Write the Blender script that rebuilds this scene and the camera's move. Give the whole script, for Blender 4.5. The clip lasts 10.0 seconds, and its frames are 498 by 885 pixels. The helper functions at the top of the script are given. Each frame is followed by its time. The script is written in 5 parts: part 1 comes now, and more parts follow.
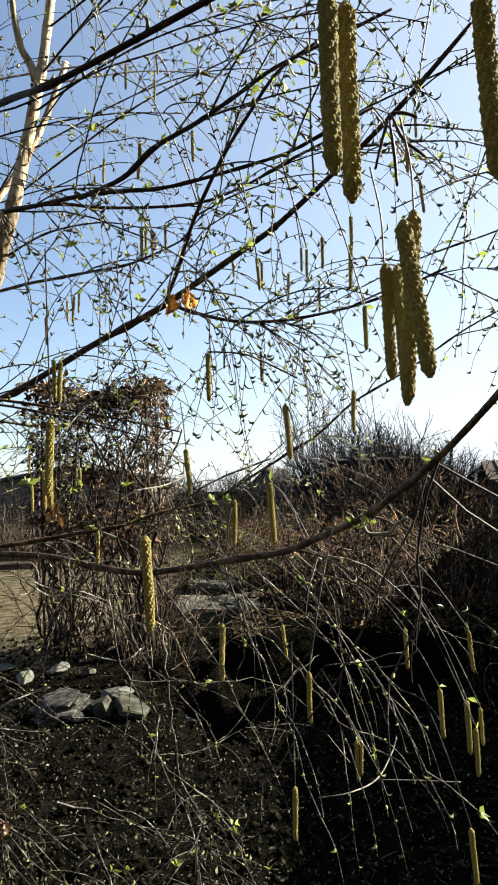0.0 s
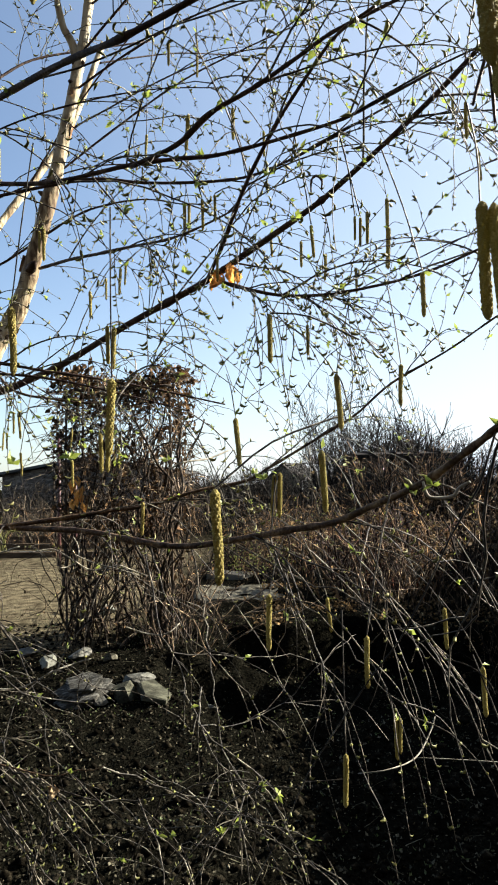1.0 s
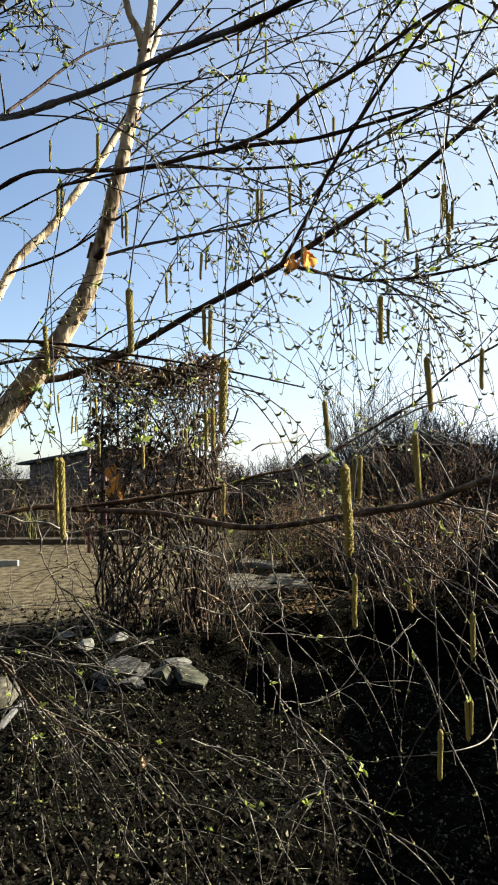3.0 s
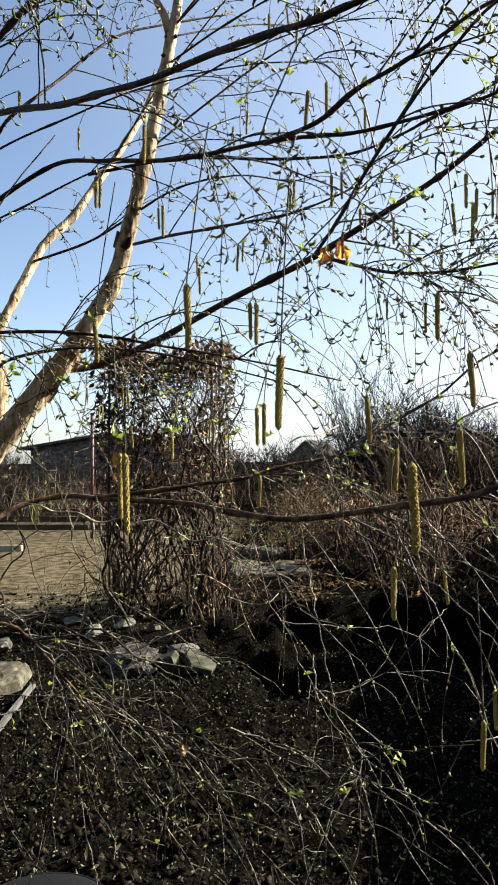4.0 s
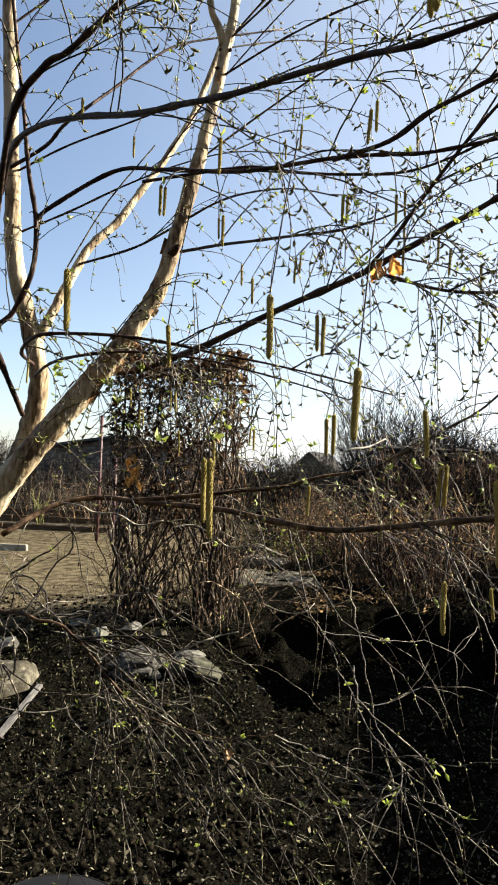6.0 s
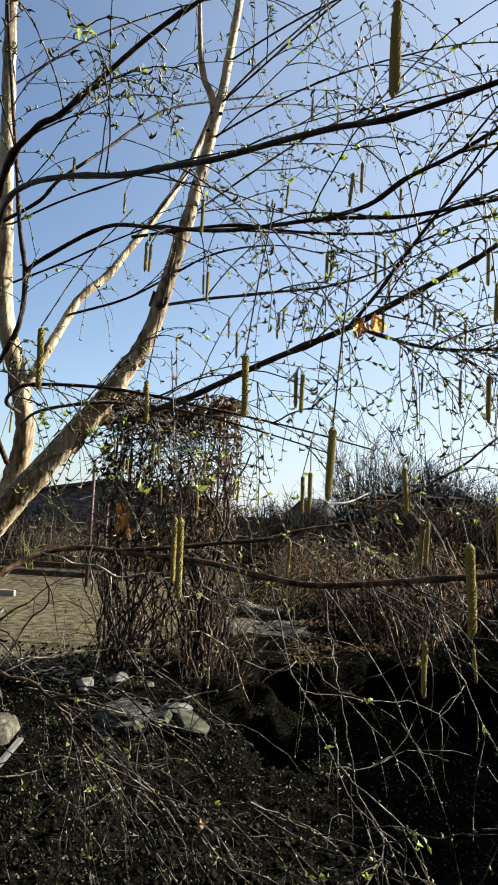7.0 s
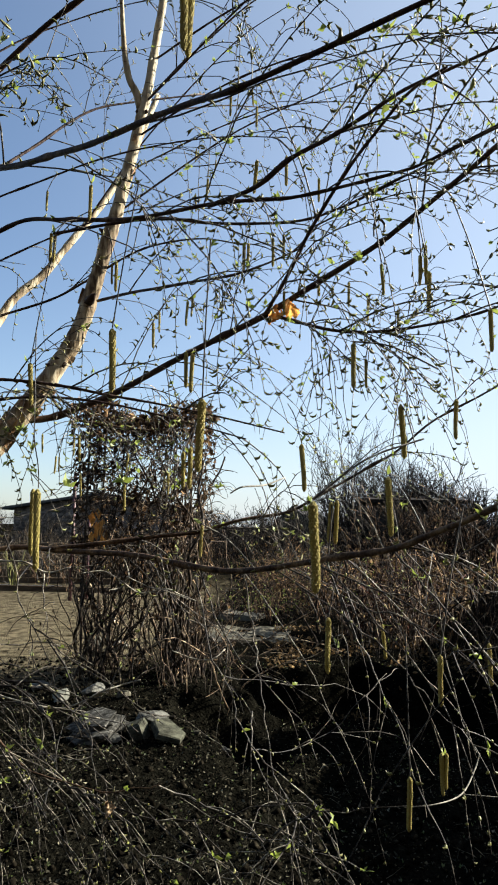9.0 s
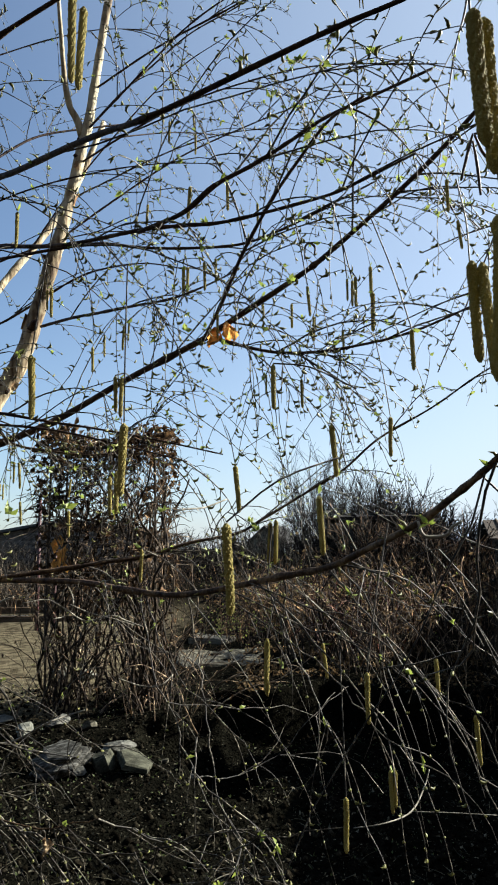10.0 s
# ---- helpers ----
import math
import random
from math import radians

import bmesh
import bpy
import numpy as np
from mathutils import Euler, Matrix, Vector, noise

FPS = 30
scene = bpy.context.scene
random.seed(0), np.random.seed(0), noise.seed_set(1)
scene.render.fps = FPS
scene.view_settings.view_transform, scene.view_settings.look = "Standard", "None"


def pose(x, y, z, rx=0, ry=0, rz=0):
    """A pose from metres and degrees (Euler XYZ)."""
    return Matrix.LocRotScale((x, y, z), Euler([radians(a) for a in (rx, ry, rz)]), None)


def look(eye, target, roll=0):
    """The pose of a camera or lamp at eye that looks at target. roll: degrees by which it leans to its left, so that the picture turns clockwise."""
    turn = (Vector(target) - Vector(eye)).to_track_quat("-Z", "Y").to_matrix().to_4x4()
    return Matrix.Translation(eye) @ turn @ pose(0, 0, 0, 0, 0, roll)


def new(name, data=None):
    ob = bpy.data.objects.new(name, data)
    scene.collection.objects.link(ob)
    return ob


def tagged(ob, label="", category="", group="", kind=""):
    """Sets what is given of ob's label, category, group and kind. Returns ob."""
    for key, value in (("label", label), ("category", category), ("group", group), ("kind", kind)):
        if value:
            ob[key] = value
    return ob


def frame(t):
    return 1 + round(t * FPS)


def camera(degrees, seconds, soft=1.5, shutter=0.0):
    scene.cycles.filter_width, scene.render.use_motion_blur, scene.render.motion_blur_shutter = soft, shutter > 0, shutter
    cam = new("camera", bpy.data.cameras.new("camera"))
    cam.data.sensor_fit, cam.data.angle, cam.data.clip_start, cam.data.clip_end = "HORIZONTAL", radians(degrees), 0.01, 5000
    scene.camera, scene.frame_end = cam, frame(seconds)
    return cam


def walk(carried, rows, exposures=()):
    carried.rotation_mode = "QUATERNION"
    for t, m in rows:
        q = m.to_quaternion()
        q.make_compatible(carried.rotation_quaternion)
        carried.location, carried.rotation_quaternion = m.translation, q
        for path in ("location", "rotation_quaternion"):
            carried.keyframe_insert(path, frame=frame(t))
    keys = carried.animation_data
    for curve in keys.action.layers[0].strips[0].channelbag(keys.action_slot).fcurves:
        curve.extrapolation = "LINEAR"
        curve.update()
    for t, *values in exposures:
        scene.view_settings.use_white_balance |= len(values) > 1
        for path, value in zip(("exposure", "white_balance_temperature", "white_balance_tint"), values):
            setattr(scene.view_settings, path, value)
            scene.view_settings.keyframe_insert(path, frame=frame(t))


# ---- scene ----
cam = camera(41.9, 10.0, soft=1.9)
PATH = [
    (0, (0.098, -0.028, 1.306), (0.023, 1.9656, 1.4468), -2.04),
    (0.5, (0.071, -0.0262, 1.282), (-0.036, 1.9664, 1.4158), -2.57),
    (1, (0.052, -0.0256, 1.2741), (-0.0751, 1.9664, 1.3988), -1.23),
    (1.5, (0.025, -0.0544, 1.2438), (-0.09, 1.9399, 1.3406), -2.05),
    (2, (0.011, -0.0547, 1.2468), (-0.126, 1.9383, 1.3425), -1.61),
    (2.5, (-0.01, -0.0461, 1.2535), (-0.195, 1.9423, 1.3629), -1.2),
    (4, (-0.098, -0.0596, 1.2725), (-0.2919, 1.9302, 1.3269), -0.38),
    (4.5, (-0.119, -0.064, 1.2642), (-0.3181, 1.9254, 1.3154), -0.27),
    (5, (-0.133, -0.0641, 1.2662), (-0.326, 1.9259, 1.3155), 0.82),
    (5.5, (-0.162, -0.0713, 1.2676), (-0.33, 1.9211, 1.3161), 1.06),
    (5.7, (-0.175, -0.0752, 1.2663), (-0.365, 1.9152, 1.3147), 1.61),
    (6.8, (-0.161, -0.0808, 1.288), (-0.375, 1.8952, 1.5108), 2.56),
    (7, (-0.153, -0.0746, 1.2854), (-0.346, 1.9037, 1.5064), 2.72),
    (7.5, (-0.109, -0.0664, 1.27), (-0.247, 1.92, 1.4575), 3.2),
    (8, (-0.082, -0.0546, 1.2588), (-0.214, 1.9343, 1.4234), 2.98),
    (8.5, (-0.055, -0.0497, 1.2472), (-0.171, 1.9389, 1.4258), 2.65),
    (9, (-0.023, -0.0638, 1.2481), (-0.182, 1.9139, 1.5001), 0.74),
    (9.5, (0.012, -0.0636, 1.2451), (-0.09, 1.9137, 1.5282), -0.48),
    (10, (0.029, -0.0639, 1.2491), (-0.037, 1.9101, 1.564), -1.16),
]
walk(cam, [(t, look(eye, target, roll)) for t, eye, target, roll in PATH], exposures=[(0, 2.10, 6800, 9), (4.0, 2.12, 6850, 10), (5.7, 2.20, 7250, 12), (7.0, 1.86, 6600, 9), (8.5, 1.89, 6650, 9), (10, 1.73, 6350, 7)])

# ---- light ----
SUN_AZ, SUN_EL = 66.0, 29.0          # degrees to the right of straight ahead, and above the horizon
world = bpy.data.worlds.new("sky")
scene.world = world
world.use_nodes = True
sky = world.node_tree.nodes.new("ShaderNodeTexSky")
sky.sky_type, sky.sun_disc = "NISHITA", False
sky.sun_elevation, sky.sun_rotation = radians(SUN_EL), radians(SUN_AZ)
sky.air_density, sky.dust_density, sky.ozone_density = 1.0, 0.9, 3.2
world.node_tree.nodes["Background"].inputs[1].default_value = 0.053
sun = new("sun", bpy.data.lights.new("sun", "SUN"))
sun.data.energy, sun.data.angle, sun.data.color = 5.0, radians(0.5), (1.0, 0.955, 0.87)
sun_dir = Vector((math.sin(radians(SUN_AZ)) * math.cos(radians(SUN_EL)), math.cos(radians(SUN_AZ)) * math.cos(radians(SUN_EL)), math.sin(radians(SUN_EL))))
sun.matrix_world = look(sun_dir * 40, (0, 0, 0))
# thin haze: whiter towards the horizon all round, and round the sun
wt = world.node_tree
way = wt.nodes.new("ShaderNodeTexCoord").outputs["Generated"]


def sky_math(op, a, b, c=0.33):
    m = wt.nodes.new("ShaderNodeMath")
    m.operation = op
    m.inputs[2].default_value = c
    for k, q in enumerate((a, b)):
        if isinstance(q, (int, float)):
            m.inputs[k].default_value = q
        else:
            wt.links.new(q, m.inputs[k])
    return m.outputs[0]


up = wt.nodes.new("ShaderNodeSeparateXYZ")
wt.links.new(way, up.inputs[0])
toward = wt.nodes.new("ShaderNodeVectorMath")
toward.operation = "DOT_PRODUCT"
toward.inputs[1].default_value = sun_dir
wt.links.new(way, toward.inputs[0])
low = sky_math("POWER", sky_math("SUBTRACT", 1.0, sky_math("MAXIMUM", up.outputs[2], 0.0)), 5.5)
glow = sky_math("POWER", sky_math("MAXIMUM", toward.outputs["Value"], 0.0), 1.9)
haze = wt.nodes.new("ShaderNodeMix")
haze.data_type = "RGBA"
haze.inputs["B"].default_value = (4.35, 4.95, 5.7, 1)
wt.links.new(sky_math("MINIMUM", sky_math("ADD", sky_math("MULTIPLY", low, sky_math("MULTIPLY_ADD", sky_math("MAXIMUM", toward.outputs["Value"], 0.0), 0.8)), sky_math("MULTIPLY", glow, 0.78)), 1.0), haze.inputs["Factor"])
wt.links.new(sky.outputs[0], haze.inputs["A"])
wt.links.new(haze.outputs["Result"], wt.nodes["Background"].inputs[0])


# ---- materials ----
def mat(name, stops, scale=20.0, rough=0.75, detail=6.0, bump=0.3, bump_scale=None, stretch=(1, 1, 1), fine=0.35, translucent=0.0, metal=0.0, random_tint=0.0, bump_dist=0.004, spec=0.5, pale=None):
    """Two scales of noise through a colour ramp, with relief; stops: (position, colour). pale: the share of pieces
    coloured brighter, to stand for sunlit ones, and how much.
    """
    m = bpy.data.materials.new(name)
    m.use_nodes = True
    nt = m.node_tree
    n, ln = nt.nodes, nt.links
    bsdf = n["Principled BSDF"]
    co = n.new("ShaderNodeTexCoord")
    mp = n.new("ShaderNodeMapping")
    mp.inputs["Scale"].default_value = stretch
    ln.new(co.outputs["Object"], mp.inputs["Vector"])
    a, b = n.new("ShaderNodeTexNoise"), n.new("ShaderNodeTexNoise")
    a.inputs["Scale"].default_value, a.inputs["Detail"].default_value = scale, detail
    b.inputs["Scale"].default_value, b.inputs["Detail"].default_value = scale * 7.3, 4
    for t in (a, b):
        ln.new(mp.outputs[0], t.inputs["Vector"])
    mix = n.new("ShaderNodeMix")
    mix.inputs[0].default_value = fine
    ln.new(a.outputs["Fac"], mix.inputs[2])
    ln.new(b.outputs["Fac"], mix.inputs[3])
    ramp = n.new("ShaderNodeValToRGB")
    while len(ramp.color_ramp.elements) < len(stops):
        ramp.color_ramp.elements.new(0.5)
    for e, (p, c) in zip(ramp.color_ramp.elements, stops):
        e.position, e.color = p, (*c, 1)
    ln.new(mix.outputs[0], ramp.inputs[0])
    col = ramp.outputs[0]
    if random_tint:
        inf, hsv = n.new("ShaderNodeNewGeometry"), n.new("ShaderNodeHueSaturation")
        ma = n.new("ShaderNodeMapRange")
        ma.inputs[3].default_value, ma.inputs[4].default_value = 1 - random_tint, 1 + random_tint
        ln.new(inf.outputs["Random Per Island"], ma.inputs[0])
        ln.new(ma.outputs[0], hsv.inputs["Value"])
        ln.new(col, hsv.inputs["Color"])
        col = hsv.outputs[0]
    if pale:
        inf, hsv, ma = n.new("ShaderNodeNewGeometry"), n.new("ShaderNodeHueSaturation"), n.new("ShaderNodeMapRange")
        ma.inputs[1].default_value, ma.inputs[2].default_value = 1 - pale[0], 1.0
        ma.inputs[3].default_value, ma.inputs[4].default_value = 1.0, pale[1]
        wn = n.new("ShaderNodeTexWhiteNoise")
        wn.noise_dimensions = "1D"
        ln.new(inf.outputs["Random Per Island"], wn.inputs["W"])
        ln.new(wn.outputs["Value"], ma.inputs[0])
        ln.new(ma.outputs[0], hsv.inputs["Value"])
        ln.new(col, hsv.inputs["Color"])
        col = hsv.outputs[0]
    ln.new(col, bsdf.inputs["Base Color"])
    bsdf.inputs["Roughness"].default_value, bsdf.inputs["Metallic"].default_value = rough, metal
    bsdf.inputs["Specular IOR Level"].default_value = spec
    if bump:
        bn, bt = n.new("ShaderNodeBump"), n.new("ShaderNodeTexNoise")
        bt.inputs["Scale"].default_value, bt.inputs["Detail"].default_value = bump_scale or scale * 3, 5
        ln.new(mp.outputs[0], bt.inputs["Vector"])
        ln.new(bt.outputs["Fac"], bn.inputs["Height"])
        bn.inputs["Strength"].default_value, bn.inputs["Distance"].default_value = bump, bump_dist
        ln.new(bn.outputs[0], bsdf.inputs["Normal"])
    if translucent:
        tr, mx = n.new("ShaderNodeBsdfTranslucent"), n.new("ShaderNodeMixShader")
        mx.inputs[0].default_value = translucent
        ln.new(col, tr.inputs["Color"])
        ln.new(bsdf.outputs[0], mx.inputs[1])
        ln.new(tr.outputs[0], mx.inputs[2])
        ln.new(mx.outputs[0], n["Material Output"].inputs["Surface"])
    return m


BARK = mat("birch bark", [(0.37, (0.08, 0.050, 0.028)), (0.45, (0.24, 0.18, 0.105)), (0.53, (0.42, 0.355, 0.235)), (0.68, (0.58, 0.52, 0.385))], 16, 0.78, bump=1.0, stretch=(1, 1, 0.3), bump_scale=60, fine=0.42, bump_dist=0.006, spec=0.2)
# the short dark dashes of birch bark
bt = BARK.node_tree
dash, dmap, dco = bt.nodes.new("ShaderNodeTexNoise"), bt.nodes.new("ShaderNodeMapping"), bt.nodes.new("ShaderNodeTexCoord")
dmap.inputs["Scale"].default_value = (38, 38, 230)
dash.inputs["Scale"].default_value, dash.inputs["Detail"].default_value = 1.0, 3
bt.links.new(dco.outputs["Object"], dmap.inputs["Vector"])
bt.links.new(dmap.outputs[0], dash.inputs["Vector"])
dstep = bt.nodes.new("ShaderNodeMapRange")
dstep.inputs[1].default_value, dstep.inputs[2].default_value = 0.635, 0.70
bt.links.new(dash.outputs["Fac"], dstep.inputs[0])
dmix = bt.nodes.new("ShaderNodeMix")
dmix.data_type = "RGBA"
dmix.inputs["B"].default_value = (0.07, 0.045, 0.03, 1)
bt.links.new(dstep.outputs[0], dmix.inputs["Factor"])
bt.links.new(bt.nodes["Principled BSDF"].inputs["Base Color"].links[0].from_socket, dmix.inputs["A"])
bt.links.new(dmix.outputs["Result"], bt.nodes["Principled BSDF"].inputs["Base Color"])
LIMB = mat("dark limb bark", [(0.34, (0.018, 0.011, 0.010)), (0.52, (0.05, 0.030, 0.023)), (0.68, (0.14, 0.095, 0.068))], 45, 0.55, bump=0.5, spec=0.1)
LOW_LIMB = mat("brown limb bark", [(0.36, (0.016, 0.009, 0.006)), (0.5, (0.060, 0.036, 0.021)), (0.66, (0.20, 0.135, 0.080))], 30, 0.65, bump=0.9, spec=0.12)
PEEL = mat("peeling brown bark", [(0.38, (0.09, 0.045, 0.022)), (0.5, (0.27, 0.16, 0.082)), (0.64, (0.52, 0.38, 0.22))], 24, 0.8, bump=0.9, spec=0.1)
TWIG = mat("twig bark", [(0.40, (0.010, 0.008, 0.0068)), (0.51, (0.032, 0.027, 0.021)), (0.63, (0.23, 0.205, 0.160))], 50, 0.6, bump=0.2, random_tint=0.6, spec=0.18)
BUD = mat("opening bud", [(0.35, (0.10, 0.085, 0.03)), (0.55, (0.17, 0.17, 0.05)), (0.75, (0.28, 0.30, 0.08))], 90, 0.5, bump=0, translucent=0.25, random_tint=0.4, spec=0.3)
LEAF = mat("young leaf", [(0.3, (0.14, 0.19, 0.028)), (0.55, (0.25, 0.30, 0.06)), (0.8, (0.40, 0.43, 0.13))], 120, 0.45, bump=0.2, translucent=0.5, random_tint=0.25)
CATKIN = mat("catkin", [(0.34, (0.085, 0.058, 0.013)), (0.45, (0.26, 0.205, 0.05)), (0.56, (0.50, 0.425, 0.14)), (0.70, (0.74, 0.67, 0.36))], 260, 0.75, bump=0.8, bump_scale=900, fine=0.5, translucent=0.17, random_tint=0.1, bump_dist=0.0008, spec=0.15)
DRY_LEAF = mat("dry orange leaf", [(0.3, (0.42, 0.15, 0.03)), (0.55, (0.80, 0.40, 0.10)), (0.8, (0.88, 0.60, 0.25))], 70, 0.6, bump=0.6, translucent=0.6)
# Soil darker than real earth: deep shade is put into its colour.
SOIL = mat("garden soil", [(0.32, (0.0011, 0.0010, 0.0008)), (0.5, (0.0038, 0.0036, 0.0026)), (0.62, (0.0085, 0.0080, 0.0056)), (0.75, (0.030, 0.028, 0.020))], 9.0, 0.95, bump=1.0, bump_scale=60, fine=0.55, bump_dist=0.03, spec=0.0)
# Clods paler than the soil: their lit facets are put into the colour.
CLOD = mat("soil clods with lit facets", [(0.36, (0.002, 0.0017, 0.0013)), (0.52, (0.008, 0.0068, 0.0048)), (0.68, (0.040, 0.034, 0.023))], 30, 0.95, bump=0.8, random_tint=0.7, spec=0.0)
LITTER = mat("leaf litter", [(0.32, (0.017, 0.015, 0.010)), (0.5, (0.055, 0.050, 0.034)), (0.68, (0.180, 0.163, 0.114))], 25, 0.8, bump=0.3, random_tint=0.6, spec=0.05)
GRASS = mat("green sprouts", [(0.3, (0.045, 0.06, 0.018)), (0.6, (0.09, 0.115, 0.035)), (0.8, (0.17, 0.20, 0.065))], 30, 0.6, bump=0, translucent=0.3, random_tint=0.4)
STONE = mat("grey stone", [(0.3, (0.022, 0.022, 0.019)), (0.5, (0.072, 0.070, 0.058)), (0.72, (0.17, 0.165, 0.14))], 9, 0.8, bump=0.9, bump_dist=0.015, spec=0.25)
SLATE = mat("slate stone", [(0.36, (0.012, 0.012, 0.010)), (0.5, (0.042, 0.040, 0.034)), (0.62, (0.15, 0.145, 0.128))], 22, 0.85, bump=0.6, stretch=(1, 3, 2), bump_dist=0.004, spec=0.08)
TAN = mat("sandstone", [(0.36, (0.018, 0.016, 0.011)), (0.5, (0.056, 0.051, 0.037)), (0.64, (0.15, 0.140, 0.105))], 20, 0.9, bump=0.6, bump_dist=0.004, spec=0.1)
CONCRETE = mat("weathered concrete", [(0.3, (0.05, 0.044, 0.032)), (0.52, (0.115, 0.104, 0.078)), (0.75, (0.20, 0.185, 0.145))], 6, 0.85, bump=0.5, bump_dist=0.006, spec=0.2)
# Dark stems with a bright share: sunlit strokes and shaded gaps put into colour.
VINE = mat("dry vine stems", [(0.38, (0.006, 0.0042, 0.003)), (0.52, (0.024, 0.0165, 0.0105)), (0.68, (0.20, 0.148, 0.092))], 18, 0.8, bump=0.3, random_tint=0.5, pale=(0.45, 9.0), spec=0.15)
VINE_LEAF = mat("dry vine leaves", [(0.34, (0.010, 0.006, 0.004)), (0.52, (0.046, 0.027, 0.014)), (0.70, (0.20, 0.125, 0.055))], 25, 0.75, bump=0.3, translucent=0.3, random_tint=0.5, pale=(0.3, 5.0), spec=0.1)
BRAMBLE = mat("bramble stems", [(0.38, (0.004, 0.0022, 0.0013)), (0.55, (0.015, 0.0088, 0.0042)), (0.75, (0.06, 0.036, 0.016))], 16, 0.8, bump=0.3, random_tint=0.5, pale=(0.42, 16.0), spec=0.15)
WITHERED = mat("withered golden leaves", [(0.34, (0.030, 0.018, 0.008)), (0.52, (0.11, 0.071, 0.034)), (0.70, (0.30, 0.21, 0.105))], 25, 0.75, bump=0.3, translucent=0.35, random_tint=0.6, pale=(0.25, 2.4), spec=0.1)
MOSSY = mat("greenish dark stone", [(0.36, (0.012, 0.012, 0.008)), (0.5, (0.036, 0.036, 0.025)), (0.64, (0.085, 0.085, 0.060))], 16, 0.9, bump=0.8, stretch=(1, 2, 2), bump_dist=0.006, spec=0.1)
FAR_TWIG = mat("far bare branches", [(0.3, (0.012, 0.010, 0.008)), (0.55, (0.028, 0.023, 0.017)), (0.75, (0.065, 0.054, 0.040))], 4, 0.9, bump=0, random_tint=0.5, pale=(0.3, 7.0), spec=0.05)
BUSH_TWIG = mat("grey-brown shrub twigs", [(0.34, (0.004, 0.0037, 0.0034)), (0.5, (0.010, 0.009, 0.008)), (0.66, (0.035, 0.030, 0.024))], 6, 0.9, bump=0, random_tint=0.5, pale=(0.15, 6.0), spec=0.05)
RED_IRON = mat("red painted iron", [(0.3, (0.02, 0.006, 0.006)), (0.55, (0.06, 0.016, 0.016)), (0.75, (0.15, 0.06, 0.055))], 20, 0.6, bump=0.4)
RUBBER = mat("black rubber", [(0.3, (0.003, 0.003, 0.0035)), (0.6, (0.005, 0.0052, 0.006)), (0.8, (0.012, 0.0125, 0.014))], 14, 0.7, bump=0.3, spec=0.12)
PLANK = mat("weathered plank", [(0.36, (0.03, 0.028, 0.026)), (0.5, (0.065, 0.062, 0.057)), (0.66, (0.15, 0.145, 0.135))], 8, 0.8, bump=0.5, stretch=(1, 8, 8))
PALE_WOOD = mat("pale board", [(0.3, (0.16, 0.145, 0.11)), (0.55, (0.27, 0.25, 0.195)), (0.75, (0.34, 0.32, 0.26))], 8, 0.8, bump=0.4, stretch=(6, 1, 6))
ROOF = mat("grey roof sheet", [(0.36, (0.03, 0.029, 0.028)), (0.5, (0.055, 0.053, 0.05)), (0.66, (0.09, 0.087, 0.083))], 1.2, 0.7, bump=0.2, spec=0.05)
WHITE_WALL = mat("whitewashed wall", [(0.3, (0.48, 0.48, 0.46)), (0.55, (0.66, 0.66, 0.64)), (0.75, (0.76, 0.76, 0.74))], 1.5, 0.85, bump=0.2)
DARK_WOOD = mat("dark shed wood", [(0.3, (0.028, 0.022, 0.016)), (0.55, (0.058, 0.045, 0.033)), (0.75, (0.10, 0.08, 0.058))], 3, 0.85, bump=0.4, stretch=(6, 6, 1), spec=0.1)
GREY_WALL = mat("grey-brown brick wall", [(0.38, (0.05, 0.041, 0.034)), (0.5, (0.125, 0.104, 0.088)), (0.64, (0.27, 0.23, 0.195))], 5, 0.9, bump=0.5, stretch=(1, 1, 3), spec=0.1)
# pale copy of the twig bark: sunlight on these twigs is put into the colour
SUNLIT_TWIG = mat("twig bark as if sunlit", [(0.36, (0.10, 0.09, 0.07)), (0.5, (0.22, 0.20, 0.16)), (0.66, (0.40, 0.37, 0.30))], 60, 0.7, bump=0.3, spec=0.15)
TAR_WOOD = mat("tarred shed boards", [(0.3, (0.006, 0.005, 0.004)), (0.55, (0.014, 0.012, 0.010)), (0.75, (0.03, 0.026, 0.021))], 3, 0.9, bump=0.4, stretch=(6, 6, 1), spec=0.05)
LIME = mat("pale limestone", [(0.3, (0.08, 0.08, 0.065)), (0.52, (0.16, 0.16, 0.13)), (0.75, (0.27, 0.27, 0.23))], 9, 0.85, bump=0.5, bump_dist=0.006, spec=0.2)
RED_CANE = mat("red-brown canes", [(0.36, (0.008, 0.003, 0.002)), (0.55, (0.025, 0.008, 0.004)), (0.75, (0.08, 0.03, 0.012))], 14, 0.7, bump=0.2, random_tint=0.5, pale=(0.3, 6.0), spec=0.2)
EARTHY_WOOD = mat("earth-stained boards", [(0.3, (0.03, 0.019, 0.011)), (0.55, (0.085, 0.058, 0.035)), (0.75, (0.16, 0.115, 0.072))], 3, 0.9, bump=0.5, stretch=(1, 6, 6), spec=0.05)
GLASS_DARK = mat("dark window pane", [(0.3, (0.03, 0.035, 0.04)), (0.7, (0.06, 0.065, 0.07))], 2, 0.15, bump=0)


